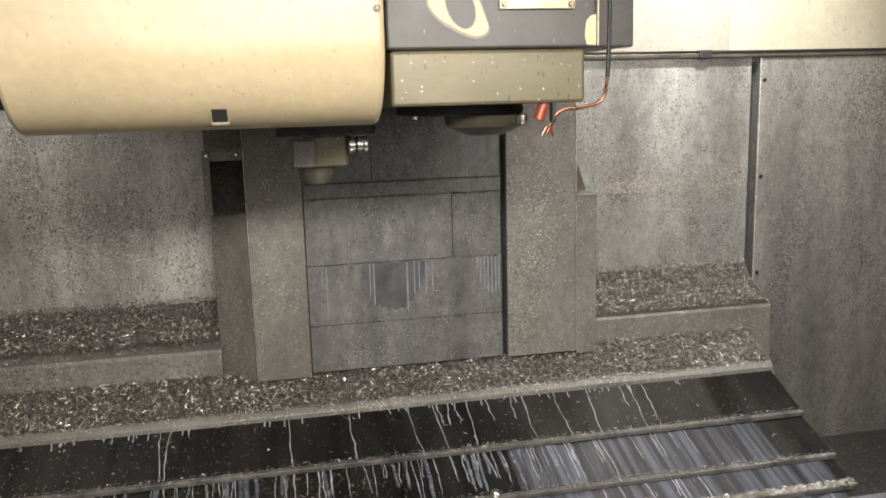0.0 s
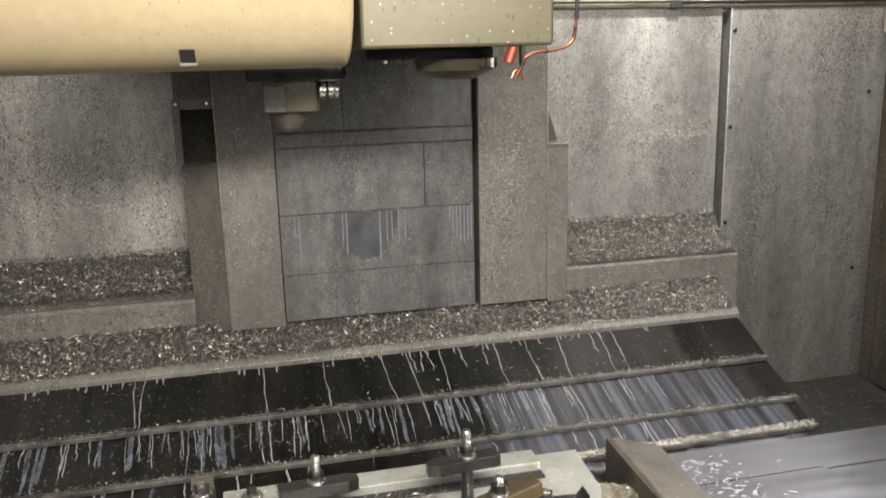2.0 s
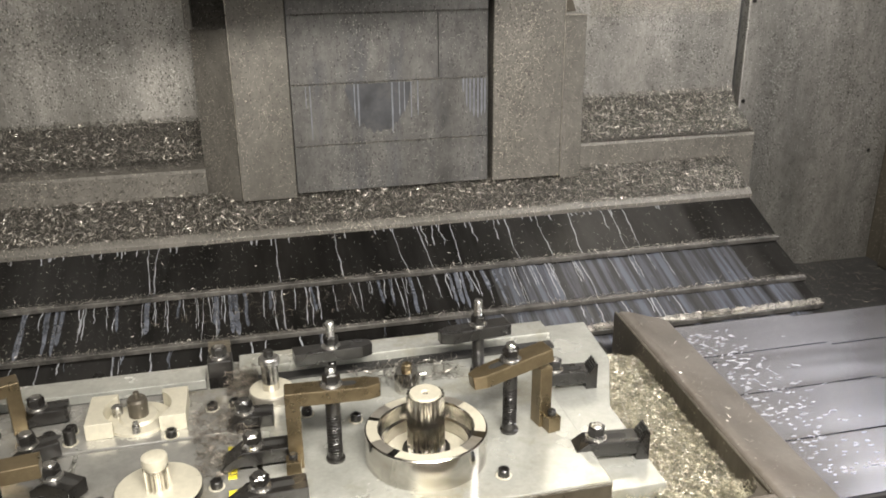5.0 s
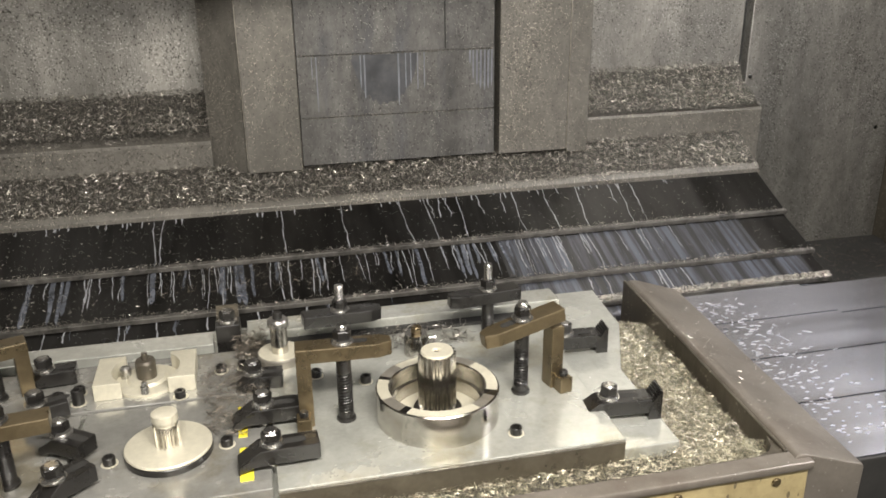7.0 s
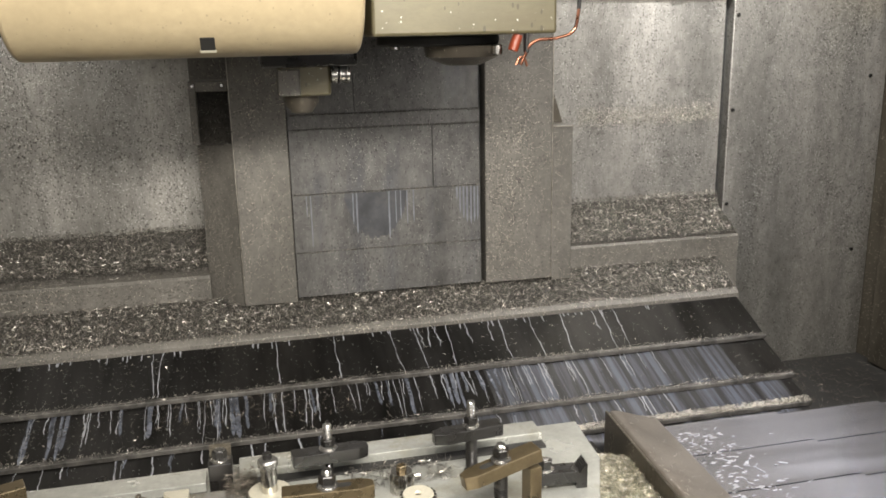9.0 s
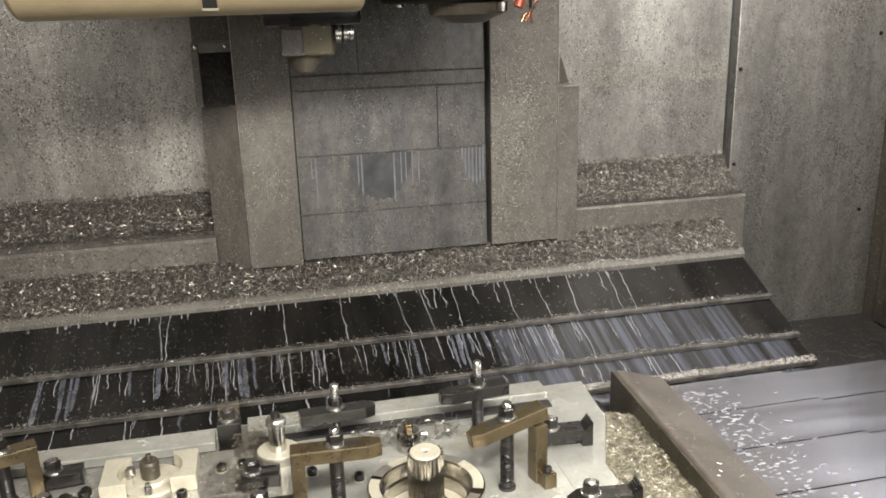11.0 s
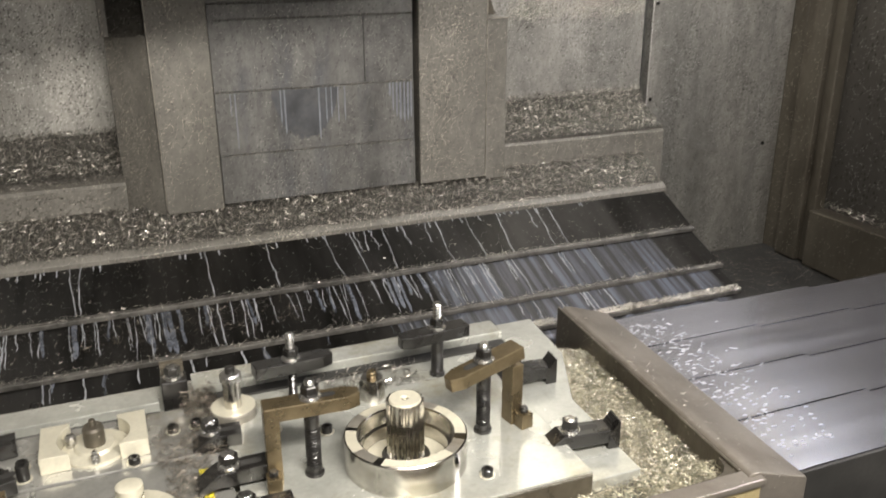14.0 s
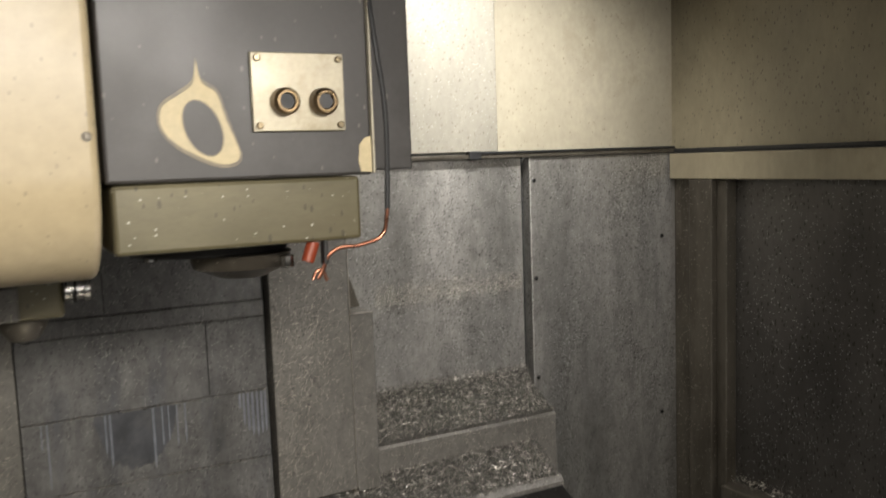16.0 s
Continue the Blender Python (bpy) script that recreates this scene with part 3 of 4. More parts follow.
# side casings
part("side_casing", prism([(0.024, 1.905), (-0.056, 1.975), (-0.056, BACK), (0.024, BACK)], "z", 1.24, 1.632, 0.002), GREY_PAINT, col, "gritty grey side casing")
part("side_casing", join(box(-0.062, -0.046, 1.915, BACK, 1.632, 1.775, 0.002), box(-0.046, 0.024, 1.915, BACK, 1.752, 1.775, 0.002), box(-0.062, 0.024, 2.0, BACK, 1.775, 2.7)), GREY_PAINT, col, "grey frame around a dark recess")
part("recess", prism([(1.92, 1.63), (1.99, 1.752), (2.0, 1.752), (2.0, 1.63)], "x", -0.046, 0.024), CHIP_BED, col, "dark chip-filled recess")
for x in (-0.052, 0.012):
    b = cyl(0.004, 0, 0.004, 12)
    bmesh.ops.transform(b, matrix=Matrix.Translation((x, 1.913, 1.765)) @ Matrix.Rotation(math.pi / 2, 4, "X"), verts=b.verts[:])
    part("bolt", b, STEEL, col)
part("bracket", box(0.804, 0.857, 1.902, BACK, 1.24, 1.638, 0.002), GREY_PAINT, col, "grey bracket column")
part("gusset", prism([(0.804, 1.80), (0.804, 1.639), (0.857, 1.639)], "y", 1.975, BACK, 0.001), FRAME_STEEL, col, "dark oily triangular gusset")
part("worn_edge", box(0.803, 0.858, 1.8995, 1.904, 1.6365, 1.6395, 0.0006), WORN_EDGE, col, "bright rubbed edge")
part("worn_edge", box(0.8005, 0.8032, 1.8985, 1.902, 1.25, 2.69, 0.0006), WORN_EDGE, col, "bright rubbed edge")
part("worn_edge", box(0.0248, 0.0272, 1.8985, 1.902, 1.25, 2.69, 0.0006), WORN_EDGE, col, "bright rubbed edge")
part("side_sheet", box(0.78, 0.8025, 1.962, BACK, 1.638, 2.7), GREY_PAINT, col)

# ---- tool changer cover ----
tc = thing("tool_changer_cover", "large cream enamelled tool changer cover with rounded lower edge", "machine cover", at=(0, 1.2, 1.85))
prof = [(1.55, 2.72), (1.10, 2.72), (1.10, 1.96)]
for i in range(1, 13):
    a = math.radians(90 * i / 12)
    prof.append((1.10 + 0.115 * (1 - math.cos(a)), 1.96 - 0.115 * math.sin(a)))
prof += [(1.30, 1.845), (1.55, 1.86)]
body = prism(prof, "x", -0.246, 0.232)
ends = [e for e in body.edges if abs(e.verts[0].co.x - e.verts[1].co.x) < 1e-6 and max(v.co.y for v in e.verts) < 1.4]
bmesh.ops.bevel(body, geom=ends, offset=0.008, segments=3, affect="EDGES", profile=0.5)
part("shell", body, CREAM, tc)
part("end_flange", box(-0.262, -0.249, 1.13, 1.55, 1.88, 2.72, 0.003), DARK, tc, "dark end flange")
b = join(cyl(0.005, 0, 0.0012, 20), cyl(0.003, 0.001, 0.003, 12))
bmesh.ops.transform(b, matrix=Matrix.Translation((0.222, 1.1, 1.997)) @ Matrix.Rotation(math.pi / 2, 4, "X"), verts=b.verts[:])
part("screw", b, FRAME_STEEL, tc, "dull steel screw on a washer")
# Hole is a near-black patch on the shell, its shade in the colour.
part("drain_notch", prism([(1.138, 1.8735), (1.163, 1.8560), (1.17, 1.862), (1.146, 1.878)], "x", 0.004, 0.024), DARK, tc, "small dark square notch")
part("notch_lip", prism([(1.1625, 1.8562), (1.166, 1.8530), (1.17, 1.856), (1.167, 1.860)], "x", 0.003, 0.025), CASTING, tc, "bright notch edge")

# gripper block hanging below the cover
gr = thing("tool_gripper", "grey tool changer gripper block with a rounded nose", "gripper", at=(0.17, 1.5, 1.8))
part("block", prism([(0.120, 1.766), (0.214, 1.766), (0.214, 1.86), (0.120, 1.86)], "y", 1.46, 1.56, 0.006), OLIVE, gr)
part("pad", box(0.118, 0.158, 1.45, 1.462, 1.768, 1.815, 0.003), GREY_PAINT, gr, "pale worn steel pad")
part("nose", lathe([(0, 1.728), (0.02, 1.735), (0.032, 1.752), (0.034, 1.77), (0, 1.77)], 24, 0.162, 1.51), FRAME_STEEL, gr, "rounded gritty steel nose")
part("arm", box(0.09, 0.262, 1.44, 1.6, 1.818, 1.862, 0.008), BLACK, gr, "black oily arm")
b = join(cyl(0.017, 0.0, 0.012, 28), cyl(0.0145, 0.012, 0.026, 28), cyl(0.017, 0.026, 0.034, 28))
bmesh.ops.transform(b, matrix=Matrix.Translation((0.214, 1.465, 1.803)) @ Matrix.Rotation(math.pi / 2, 4, "Y"), verts=b.verts[:])
part("roller", b, STEEL, gr, "bright wet roller")
b = cyl(0.0178, 0.0125, 0.016, 28)
bmesh.ops.transform(b, matrix=Matrix.Translation((0.214, 1.465, 1.803)) @ Matrix.Rotation(math.pi / 2, 4, "Y"), verts=b.verts[:])
part("roller_ring", b, BLACK, gr, "black ring")

# ---- spindle head ----
hd2 = thing("spindle_head", "dark grey enamelled spindle head over an oily olive housing", "spindle head", at=(0.4, 1.4, 1.9))
part("front_cover", box(0.245, 0.557, 1.18, 1.75, 1.948, 2.72, 0.004), HEAD_GREY, hd2, "dark grey front cover with bared patches")
part("cover_flange", box(0.5565, 0.5595, 1.176, 1.3, 1.95, 2.72, 0.001), CREAM_WALL, hd2, "pale folded cover edge")
part("side_cover", box(0.56, 0.652, 1.26, 1.75, 1.952, 2.72, 0.003), HEAD_GREY, hd2, "dark grey side cover")
part("housing", box(0.25, 0.541, 1.184, 1.75, 1.869, 1.947, 0.005), OLIVE, hd2, "oily olive spindle housing")
part("spindle_flange", cyl(0.105, 1.852, 1.869, 48, 0.003, 0.39, 1.36), DARK, hd2, "dark oily spindle flange")
part("spindle_nose", lathe([(0, 1.82), (0.03, 1.82), (0.034, 1.822), (0.062, 1.834), (0.066, 1.852), (0, 1.852)], 40, 0.42, 1.31), FRAME_STEEL, hd2, "wet dark spindle nose")
part("nose_bolt", cyl(0.009, 1.838, 1.853, 16, 0.001, 0.452, 1.215), TURNED, hd2, "wet bright bolt")
for i in range(4):
    a = i * 1.57 + 0.4
    part("drive_bolt", cyl(0.009, 1.846, 1.853, 12, 0.001, 0.39 + 0.088 * math.cos(a), 1.36 + 0.088 * math.sin(a)), STEEL, hd2)
# bared patches of undercoat
EGG = ((0.348, 2.080), (0.353, 2.058), (0.369, 2.046), (0.377, 2.020), (0.387, 1.994), (0.392, 1.978), (0.386, 1.968), (0.368, 1.967), (0.346, 1.976), (0.318, 1.993), (0.306, 2.012), (0.309, 2.031), (0.326, 2.043), (0.343, 2.056))


def rubbed_ring(name, grow, material, y, label):
    """A worn egg-shaped ring with a drawn-out tip round a grey middle."""
    bm, n = bmesh.new(), len(EGG)
    outer, inner = [], []
    for i in range(n * 4):
        k, f = divmod(i, 4)
        p, q, r, t = (EGG[(k + j) % n] for j in (-1, 0, 1, 2))
        f /= 4
        u, v = (0.5 * (2 * q[c] + (r[c] - p[c]) * f + (2 * p[c] - 5 * q[c] + 4 * r[c] - t[c]) * f * f + (3 * q[c] - p[c] - 3 * r[c] + t[c]) * f ** 3) for c in (0, 1))
        a = math.atan2(v - 2.008, u - 0.349)
        outer.append(bm.verts.new((u + grow * math.cos(a), y, v + grow * 1.6 * math.sin(a))))
        cu, sv = 0.0215 * math.cos(a), 0.032 * math.sin(a)
        inner.append(bm.verts.new((0.352 + cu - 0.22 * sv - grow * 0.5 * math.cos(a), y, 2.007 + sv - grow * 0.5 * math.sin(a))))
    for i in range(n * 4):
        j = (i + 1) % (n * 4)
        bm.faces.new((outer[i], outer[j], inner[j], inner[i]))
    part(name, bm, material, hd2, label)


rubbed_ring("rubbed_halo", 0.003, SMEAR, 1.1790, "brownish soft edge of the rubbed paint")
rubbed_ring("bared_ring", 0.0, BARE_CREAM, 1.1786, "cream ring where the paint is gone")
bm = bmesh.new()
bm.faces.new([bm.verts.new((x, 1.1788, z)) for x, z in ((0.541, 1.952), (0.5555, 1.951), (0.5555, 1.995), (0.547, 1.993), (0.540, 1.985), (0.538, 1.965))])
part("bared_corner", bm, BARE_CREAM, hd2, "cream corner where the paint is gone")
pp = part("port_plate", box(0.408, 0.521, 1.173, 1.18, 2.002, 2.093, 0.0015), PORT, hd2, "pale steel port plate")
for x in (0.415, 0.514):
    for z in (2.009, 2.086):
        b = cyl(0.0042, 0, 0.004, 14, 0.0008)
        bmesh.ops.transform(b, matrix=Matrix.Translation((x, 1.173, z)) @ Matrix.Rotation(math.pi / 2, 4, "X"), verts=b.verts[:])
        part("plate_screw", b, BRONZE, pp)
for x in (0.445, 0.492):
    b = lathe([(0, 0), (0.0165, 0), (0.0165, 0.004), (0.0155, 0.014), (0.0125, 0.017), (0.0095, 0.017), (0.009, 0.006), (0, 0.006)], 28)
    bmesh.ops.transform(b, matrix=Matrix.Translation((x, 1.173, 2.036)) @ Matrix.Rotation(math.pi / 2, 4, "X"), verts=b.verts[:])
    part("hydraulic_plug", b, BRASS, pp, "brass hydraulic plug with a dark hex socket")
    # Black fill paints the shade inside the hollow hex socket.
    b = cyl(0.0097, 0.0062, 0.0135, 6, 0.0004)
    bmesh.ops.transform(b, matrix=Matrix.Translation((x, 1.173, 2.036)) @ Matrix.Rotation(math.pi / 2, 4, "X"), verts=b.verts[:])
    part("socket", b, RUBBER, pp)
part("coolant_hose", pipe([(0.559, 1.20, 2.26), (0.562, 1.17, 2.11), (0.571, 1.168, 2.03), (0.573, 1.172, 1.96), (0.572, 1.174, 1.905)], 0.0032), RUBBER, hd2, "black hose")
part("coolant_pipe", pipe([(0.572, 1.174, 1.912), (0.571, 1.175, 1.895), (0.565, 1.178, 1.872), (0.54, 1.18, 1.862), (0.50, 1.185, 1.855), (0.488, 1.19, 1.832), (0.482, 1.19, 1.822)], 0.0026), COPPER, hd2, "bent copper coolant pipe")
b = cyl(0.008, 0, 0.026, 16)
bmesh.ops.transform(b, matrix=Matrix.Translation((0.482, 1.2, 1.868)) @ Matrix.Rotation(radians(200), 4, "Y"), verts=b.verts[:])
part("nozzle", b, ORANGE, hd2, "orange nozzle")
part("pipe_clip", pipe([(0.475, 1.19, 1.822), (0.485, 1.19, 1.834), (0.494, 1.19, 1.82)], 0.0022), COPPER, hd2)
part("nozzle_fitting", box(0.49, 0.496, 1.185, 1.2, 1.84, 1.87, 0.002), DARK, hd2)

# ---- table with the fixture ----
PT, BT = 1.138, 1.118     # tops of the upper and the lower fixture plates
tray = thing("fixture_tray", "yellowed oily table tray with a greasy brown rim, full of chips", "machine table", at=(0, 1.0, 0.95))


def leaned(bm):
    """The tray's side runs out a little towards the back."""
    for v in bm.verts:
        v.co.x += 0.056 * max(0, v.co.y - 0.79)
    return bm


part("tray_floor", box(-0.95, 0.694, 0.786, 1.362, 0.95, 1.062), DARK, tray)
part("plate_riser", box(-0.94, 0.56, 0.86, 1.345, 1.062, 1.0815), DARK, tray)
part("front_wall", box(-0.95, 0.716, 0.764, 0.785, 0.97, 1.106, 0.002), YELLOWED, tray, "yellowed oily front wall")
part("front_rim", box(-0.95, 0.72, 0.758, 0.789, 1.106, 1.118, 0.003), TRAY_BROWN, tray, "greasy brown front rim")
part("side_rim", leaned(prism([(0.698, 0.97), (0.806, 0.97), (0.808, 1.086), (0.806, 1.091), (0.718, 1.121), (0.704, 1.123), (0.698, 1.119)], "y", 0.77, 1.365, 0.002)), TRAY_BROWN, tray, "greasy brown sloping side rim")
part("inner_wall", leaned(box(0.693, 0.6985, 0.789, 1.373, 1.03, 1.120, 0.0015)), FRAME_STEEL, tray, "dark oily inner wall of the tray")
part("corner_fillet", prism([(0.6935, 0.788), (0.6935, 0.83), (0.686, 0.808), (0.674, 0.796), (0.65, 0.788)], "z", 1.05, 1.116), FRAME_STEEL, tray)
for x in (0.668, 0.526, 0.383, 0.24, 0.1, -0.05, -0.2, -0.35):
    b = join(cyl(0.0062, 0, 0.004, 16, 0.001))
    bmesh.ops.transform(b, matrix=Matrix.Translation((x, 0.764, 1.092)) @ Matrix.Rotation(math.pi / 2, 4, "X"), verts=b.verts[:])
    part("rivet", b, BRONZE, tray)
part("table_body", box(-0.95, 0.71, 0.775, 1.36, 0.80, 0.968, 0.004), DARK, tray)

xc = thing("table_side_cover", "brushed stainless telescopic table cover, wet with coolant spots", "way cover", at=(1.3, 1.05, 1.0))
for x0, x1, z in ((0.80, 1.092, 1.089), (1.094, 1.34, 1.083), (1.342, RIGHT - 0.032, 1.077)):
    for y0, y1 in ((0.789, 0.929), (0.933, 1.069), (1.073, 1.204), (1.208, 1.332)):
        part("cover_plate", box(x0, x1, y0, y1, z - 0.006, z), BRUSHED, xc)
    # Aprons below the cover are near black, so the colour carries their shade.
    part("front_apron", box(x0, x1, 0.782, 0.788, 0.86, z - 0.001, 0.001), DARK, xc, "apron coloured near black for its shade")
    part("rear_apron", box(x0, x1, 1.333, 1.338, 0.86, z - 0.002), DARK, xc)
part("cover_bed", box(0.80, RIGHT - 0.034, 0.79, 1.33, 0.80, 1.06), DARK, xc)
rs = np.random.RandomState(11)
for _ in range(240):
    x, y = 0.825 + abs(rs.normal()) * 0.06, rs.uniform(0.82, 1.30)
    r, n, ph = rs.uniform(0.0012, 0.0034), 9, rs.uniform(0, 6)
    bm = bmesh.new()
    bm.faces.new([bm.verts.new((x + r * (1.8 + 0.5 * math.sin(3 * a + ph)) * math.cos(a), y + r * (0.7 + 0.3 * math.sin(2 * a + ph)) * math.sin(a), 1.0896)) for a in [2 * math.pi * i / n for i in range(n)]])
    part("coolant_spot", bm, SPOT, xc)

for _ in range(34):
    x, y, turn = 0.85 + abs(rs.normal()) * 0.055, rs.uniform(0.92, 1.31), rs.uniform(-0.6, 0.6)
    n, bm, rows = rs.randint(3, 6), bmesh.new(), []
    for i in range(n):
        w = rs.uniform(0.0008, 0.0024)
        rows.append((bm.verts.new((x, y - w, 1.0898)), bm.verts.new((x + 0.001, y + w, 1.0898))))
        turn += rs.normal() * 0.7
        x, y = x + 0.006 * abs(math.cos(turn)), y + 0.005 * math.sin(turn)
    for p, q in zip(rows, rows[1:]):
        bm.faces.new((p[0], q[0], q[1], p[1]))
    part("coolant_smear", bm, SPOT, xc, "dried milky smear")

fp = thing("fixture_plate", "ground steel fixture plate with coolant film", "fixture plate", "fixture plates", at=(0.25, 1.0, BT))
part("plate", box(0.028, 0.487, 0.842, 1.165, BT, PT, 0.0015), PLATE, fp)
part("plate_edge", box(0.029, 0.486, 0.8385, 0.8415, 1.096, PT - 0.003, 0.001), EDGE_BROWN, fp, "oily brown front edge")
part("edge_line", box(0.029, 0.486, 0.8375, 0.8395, PT - 0.0045, PT - 0.0025, 0.0004), WORN_EDGE, fp, "bright worn edge")
fb = thing("base_plate", "wide ground steel base plate under the fixtures", "fixture plate", "fixture plates", at=(0.0, 1.1, 1.085))
part("plate", prism([(-0.93, 0.846), (0.5705, 0.846), (0.576, 1.05), (0.64, 1.20), (0.652, 1.35), (-0.93, 1.35)], "z", 1.082, BT - 0.0005, 0.0015), PLATE, fb)
fB = thing("fixture_plate", "ground steel fixture plate carrying a round gear blank", "fixture plate", "fixture plates", at=(-0.13, 0.97, BT))
part("plate", box(-0.228, 0.022, 0.850, 1.086, BT, 1.136, 0.0015), PLATE_DULL, fB)
part("yellow_tape", box(-0.018, -0.006, 0.972, 1.050, 1.1361, 1.1375), YELLOW, fB, "yellow tape")
part("yellow_tape", box(-0.017, 0.0, 0.872, 0.945, 1.1361, 1.1375), YELLOW, fB, "yellow tape")
fC = thing("fixture_plate", "ground steel fixture plate with a square bearing block", "fixture plate", "fixture plates", at=(-0.2, 1.19, BT))
part("plate", box(-0.56, -0.006, 1.093, 1.230, BT, 1.136, 0.0015), PLATE_DULL, fC)
fD = thing("fixture_plate", "oily steel fixture plate under turned bushings", "fixture plate", "fixture plates", at=(-0.4, 0.97, BT))
part("plate", box(-0.62, -0.235, 0.850, 1.088, BT, 1.134, 0.0015), PLATE_DULL, fD)
for x0, x1, y0, y1 in ((-0.85, -0.055, 1.258, 1.302), (0.0, 0.558, 1.284, 1.335)):
    st = thing("locating_strip", "long ground steel locating strip along the table back", "locating strip", "locating strips", at=(x0, y0, BT))
    part("strip", box(x0, x1, y0, y1, BT, 1.138, 0.0015), PLATE, st)
    # Near-black floor stands in for the shade in this gap.
    part("slot", box(x0, x1, y0 - 0.024, y0, BT - 0.0002, BT + 0.004), DARK, st, "slot with its shade painted in")

# ring and splined shaft
CX, CY = 0.256, 0.962
ring = thing("bearing_ring", "bright turned steel ring with four notched rim slots", "ring", at=(CX, CY, PT))
part("ring_body", lathe([(0.060, PT), (0.086, PT), (0.086, PT + 0.0455), (0.0845, PT + 0.047), (0.068, PT + 0.047), (0.066, PT + 0.0455), (0.064, PT + 0.025), (0.060, PT + 0.023), (0.060, PT)], 72, CX, CY), TURNED, ring)
for a0 in (35, 125, 195, 300):
    bm = bmesh.new()
    pts = [radians(a0 + k * 5) for k in range(6)]
    for a, b in zip(pts, pts[1:]):
        q = [(0.0685, a), (0.084, a), (0.084, b), (0.0685, b)]
        bm.faces.new([bm.verts.new((CX + r * math.cos(t), CY + r * math.sin(t), PT + 0.0474)) for r, t in q])
    part("rim_slot", bm, PLATE_EDGE, ring, "oily slot in the rim")
for a0 in range(0, 360, 12):
    if any((a0 - s) % 360 < 26 for s in (35, 125, 195, 300)):
        continue
    bm = bmesh.new()
    q = [(0.0685, radians(a0)), (0.084, radians(a0)), (0.084, radians(a0 + 12)), (0.0685, radians(a0 + 12))]
    bm.faces.new([bm.verts.new((CX + r * math.cos(t), CY + r * math.sin(t), PT + 0.0473)) for r, t in q])
    part("rim_land", bm, CASTING, ring, "pale rim face")
part("floor_disc", cyl(0.0598, PT + 0.0005, PT + 0.004, 48, 0.0005, CX, CY), CASTING, ring, "pale oily floor inside the ring")


def spline_bar(r, z0, z1, teeth, depth, x, y):
    pts = []
    for i in range(teeth):
        for f, rr in ((0.0, r - depth), (0.22, r), (0.55, r), (0.78, r - depth)):
            a = 2 * math.pi * (i + f) / teeth
            pts.append((x + rr * math.cos(a), y + rr * math.sin(a)))
    return prism(pts, "z", z0, z1)


sh = thing("splined_shaft", "upright splined steel shaft with an oily groove pattern", "shaft", at=(CX, CY, PT))
part("flange", cyl(0.034, PT + 0.004, PT + 0.013, 36, 0.001, CX, CY), TURNED, sh)
part("spline_body", spline_bar(0.0265, PT + 0.012, PT + 0.099, 18, 0.004, CX, CY), TURNED, sh)
part("end_face", lathe([(0.0228, PT + 0.0985), (0.0215, PT + 0.1015), (0.006, PT + 0.1015), (0.004, PT + 0.096), (0, PT + 0.096)], 36, CX, CY), CASTING, sh, "pale end face with a centre hole")

gb = thing("gear_blank", "pale round gear blank with a splined hub", "gear blank", at=(-0.107, 0.960, 1.136))
part("dark_rim", cyl(0.0562, 1.136, 1.1455, 56, 0.001, -0.107, 0.960), BLACK, gb, "dark lower rim")
part("disc", cyl(0.056, 1.1455, 1.15, 56, 0.0012, -0.107, 0.960), CASTING, gb)
part("hub", spline_bar(0.0165, 1.15, 1.181, 16, 0.003, -0.107, 0.960), TURNED, gb, "splined hub")
part("hub_neck", lathe([(0.014, 1.181), (0.014, 1.185), (0.017, 1.187), (0.0165, 1.197), (0.012, 1.199), (0, 1.198)], 28, -0.107, 0.960), CASTING, gb, "pale turned neck")

cg = thing("bearing_block", "pale square bearing block with a round bore", "bearing block", at=(-0.150, 1.158, 1.136))
KX, KY = -0.150, 1.158
for s in (-1, 1):
    arc = [(KX + s * (0.049 * math.cos(radians(a))), KY + 0.049 * math.sin(radians(a))) for a in range(-48, 49, 8)]
    part("block_half", prism([(KX + s * 0.072, KY - 0.04), (KX + s * 0.072, KY + 0.045), (arc[-1][0], KY + 0.045)] + arc[::-1] + [(arc[0][0], KY - 0.04)], "z", 1.136, 1.162, 0.001), CASTING, cg)
part("bore_disc", lathe([(0, 1.136), (0.047, 1.136), (0.047, 1.141), (0.03, 1.143), (0.026, 1.147), (0, 1.147)], 48, KX, KY), CASTING, cg, "pale oily bore")
part("hub", lathe([(0.0145, 1.145), (0.015, 1.172), (0.013, 1.176), (0.0045, 1.176), (0.0045, 1.186), (0, 1.186)], 28, KX, KY), FRAME_STEEL, cg, "dark oily hub")
part("small_bolt", join(cyl(0.006, 1.141, 1.154, 10, 0.001, KX + 0.0, KY - 0.042), cyl(0.0042, 1.154, 1.16, 10, 0.001, KX + 0.0, KY - 0.042)), STEEL, cg)
part("pin", cyl(0.008, 1.141, 1.16, 16, 0.002, KX - 0.032, KY + 0.012), STEEL, cg)


def cap_screw(x, y, z, r=0.0082, h=0.0115, material=BLACK, label="black socket cap screw"):
    t = thing("cap_screw", label, "screw", "cap screws", at=(x, y, z))
    part("head", lathe([(0, z), (r, z), (r, z + h - 0.001), (r - 0.001, z + h), (r * 0.55, z + h), (r * 0.5, z + h * 0.5), (0, z + h * 0.5)], 18, x, y), material, t)
    part("seat_ring", tube(r * 1.35, r, z + 0.0001, z + 0.0008, 20, 0.0001, x, y), CASTING, t, "pale ring round the screw head")


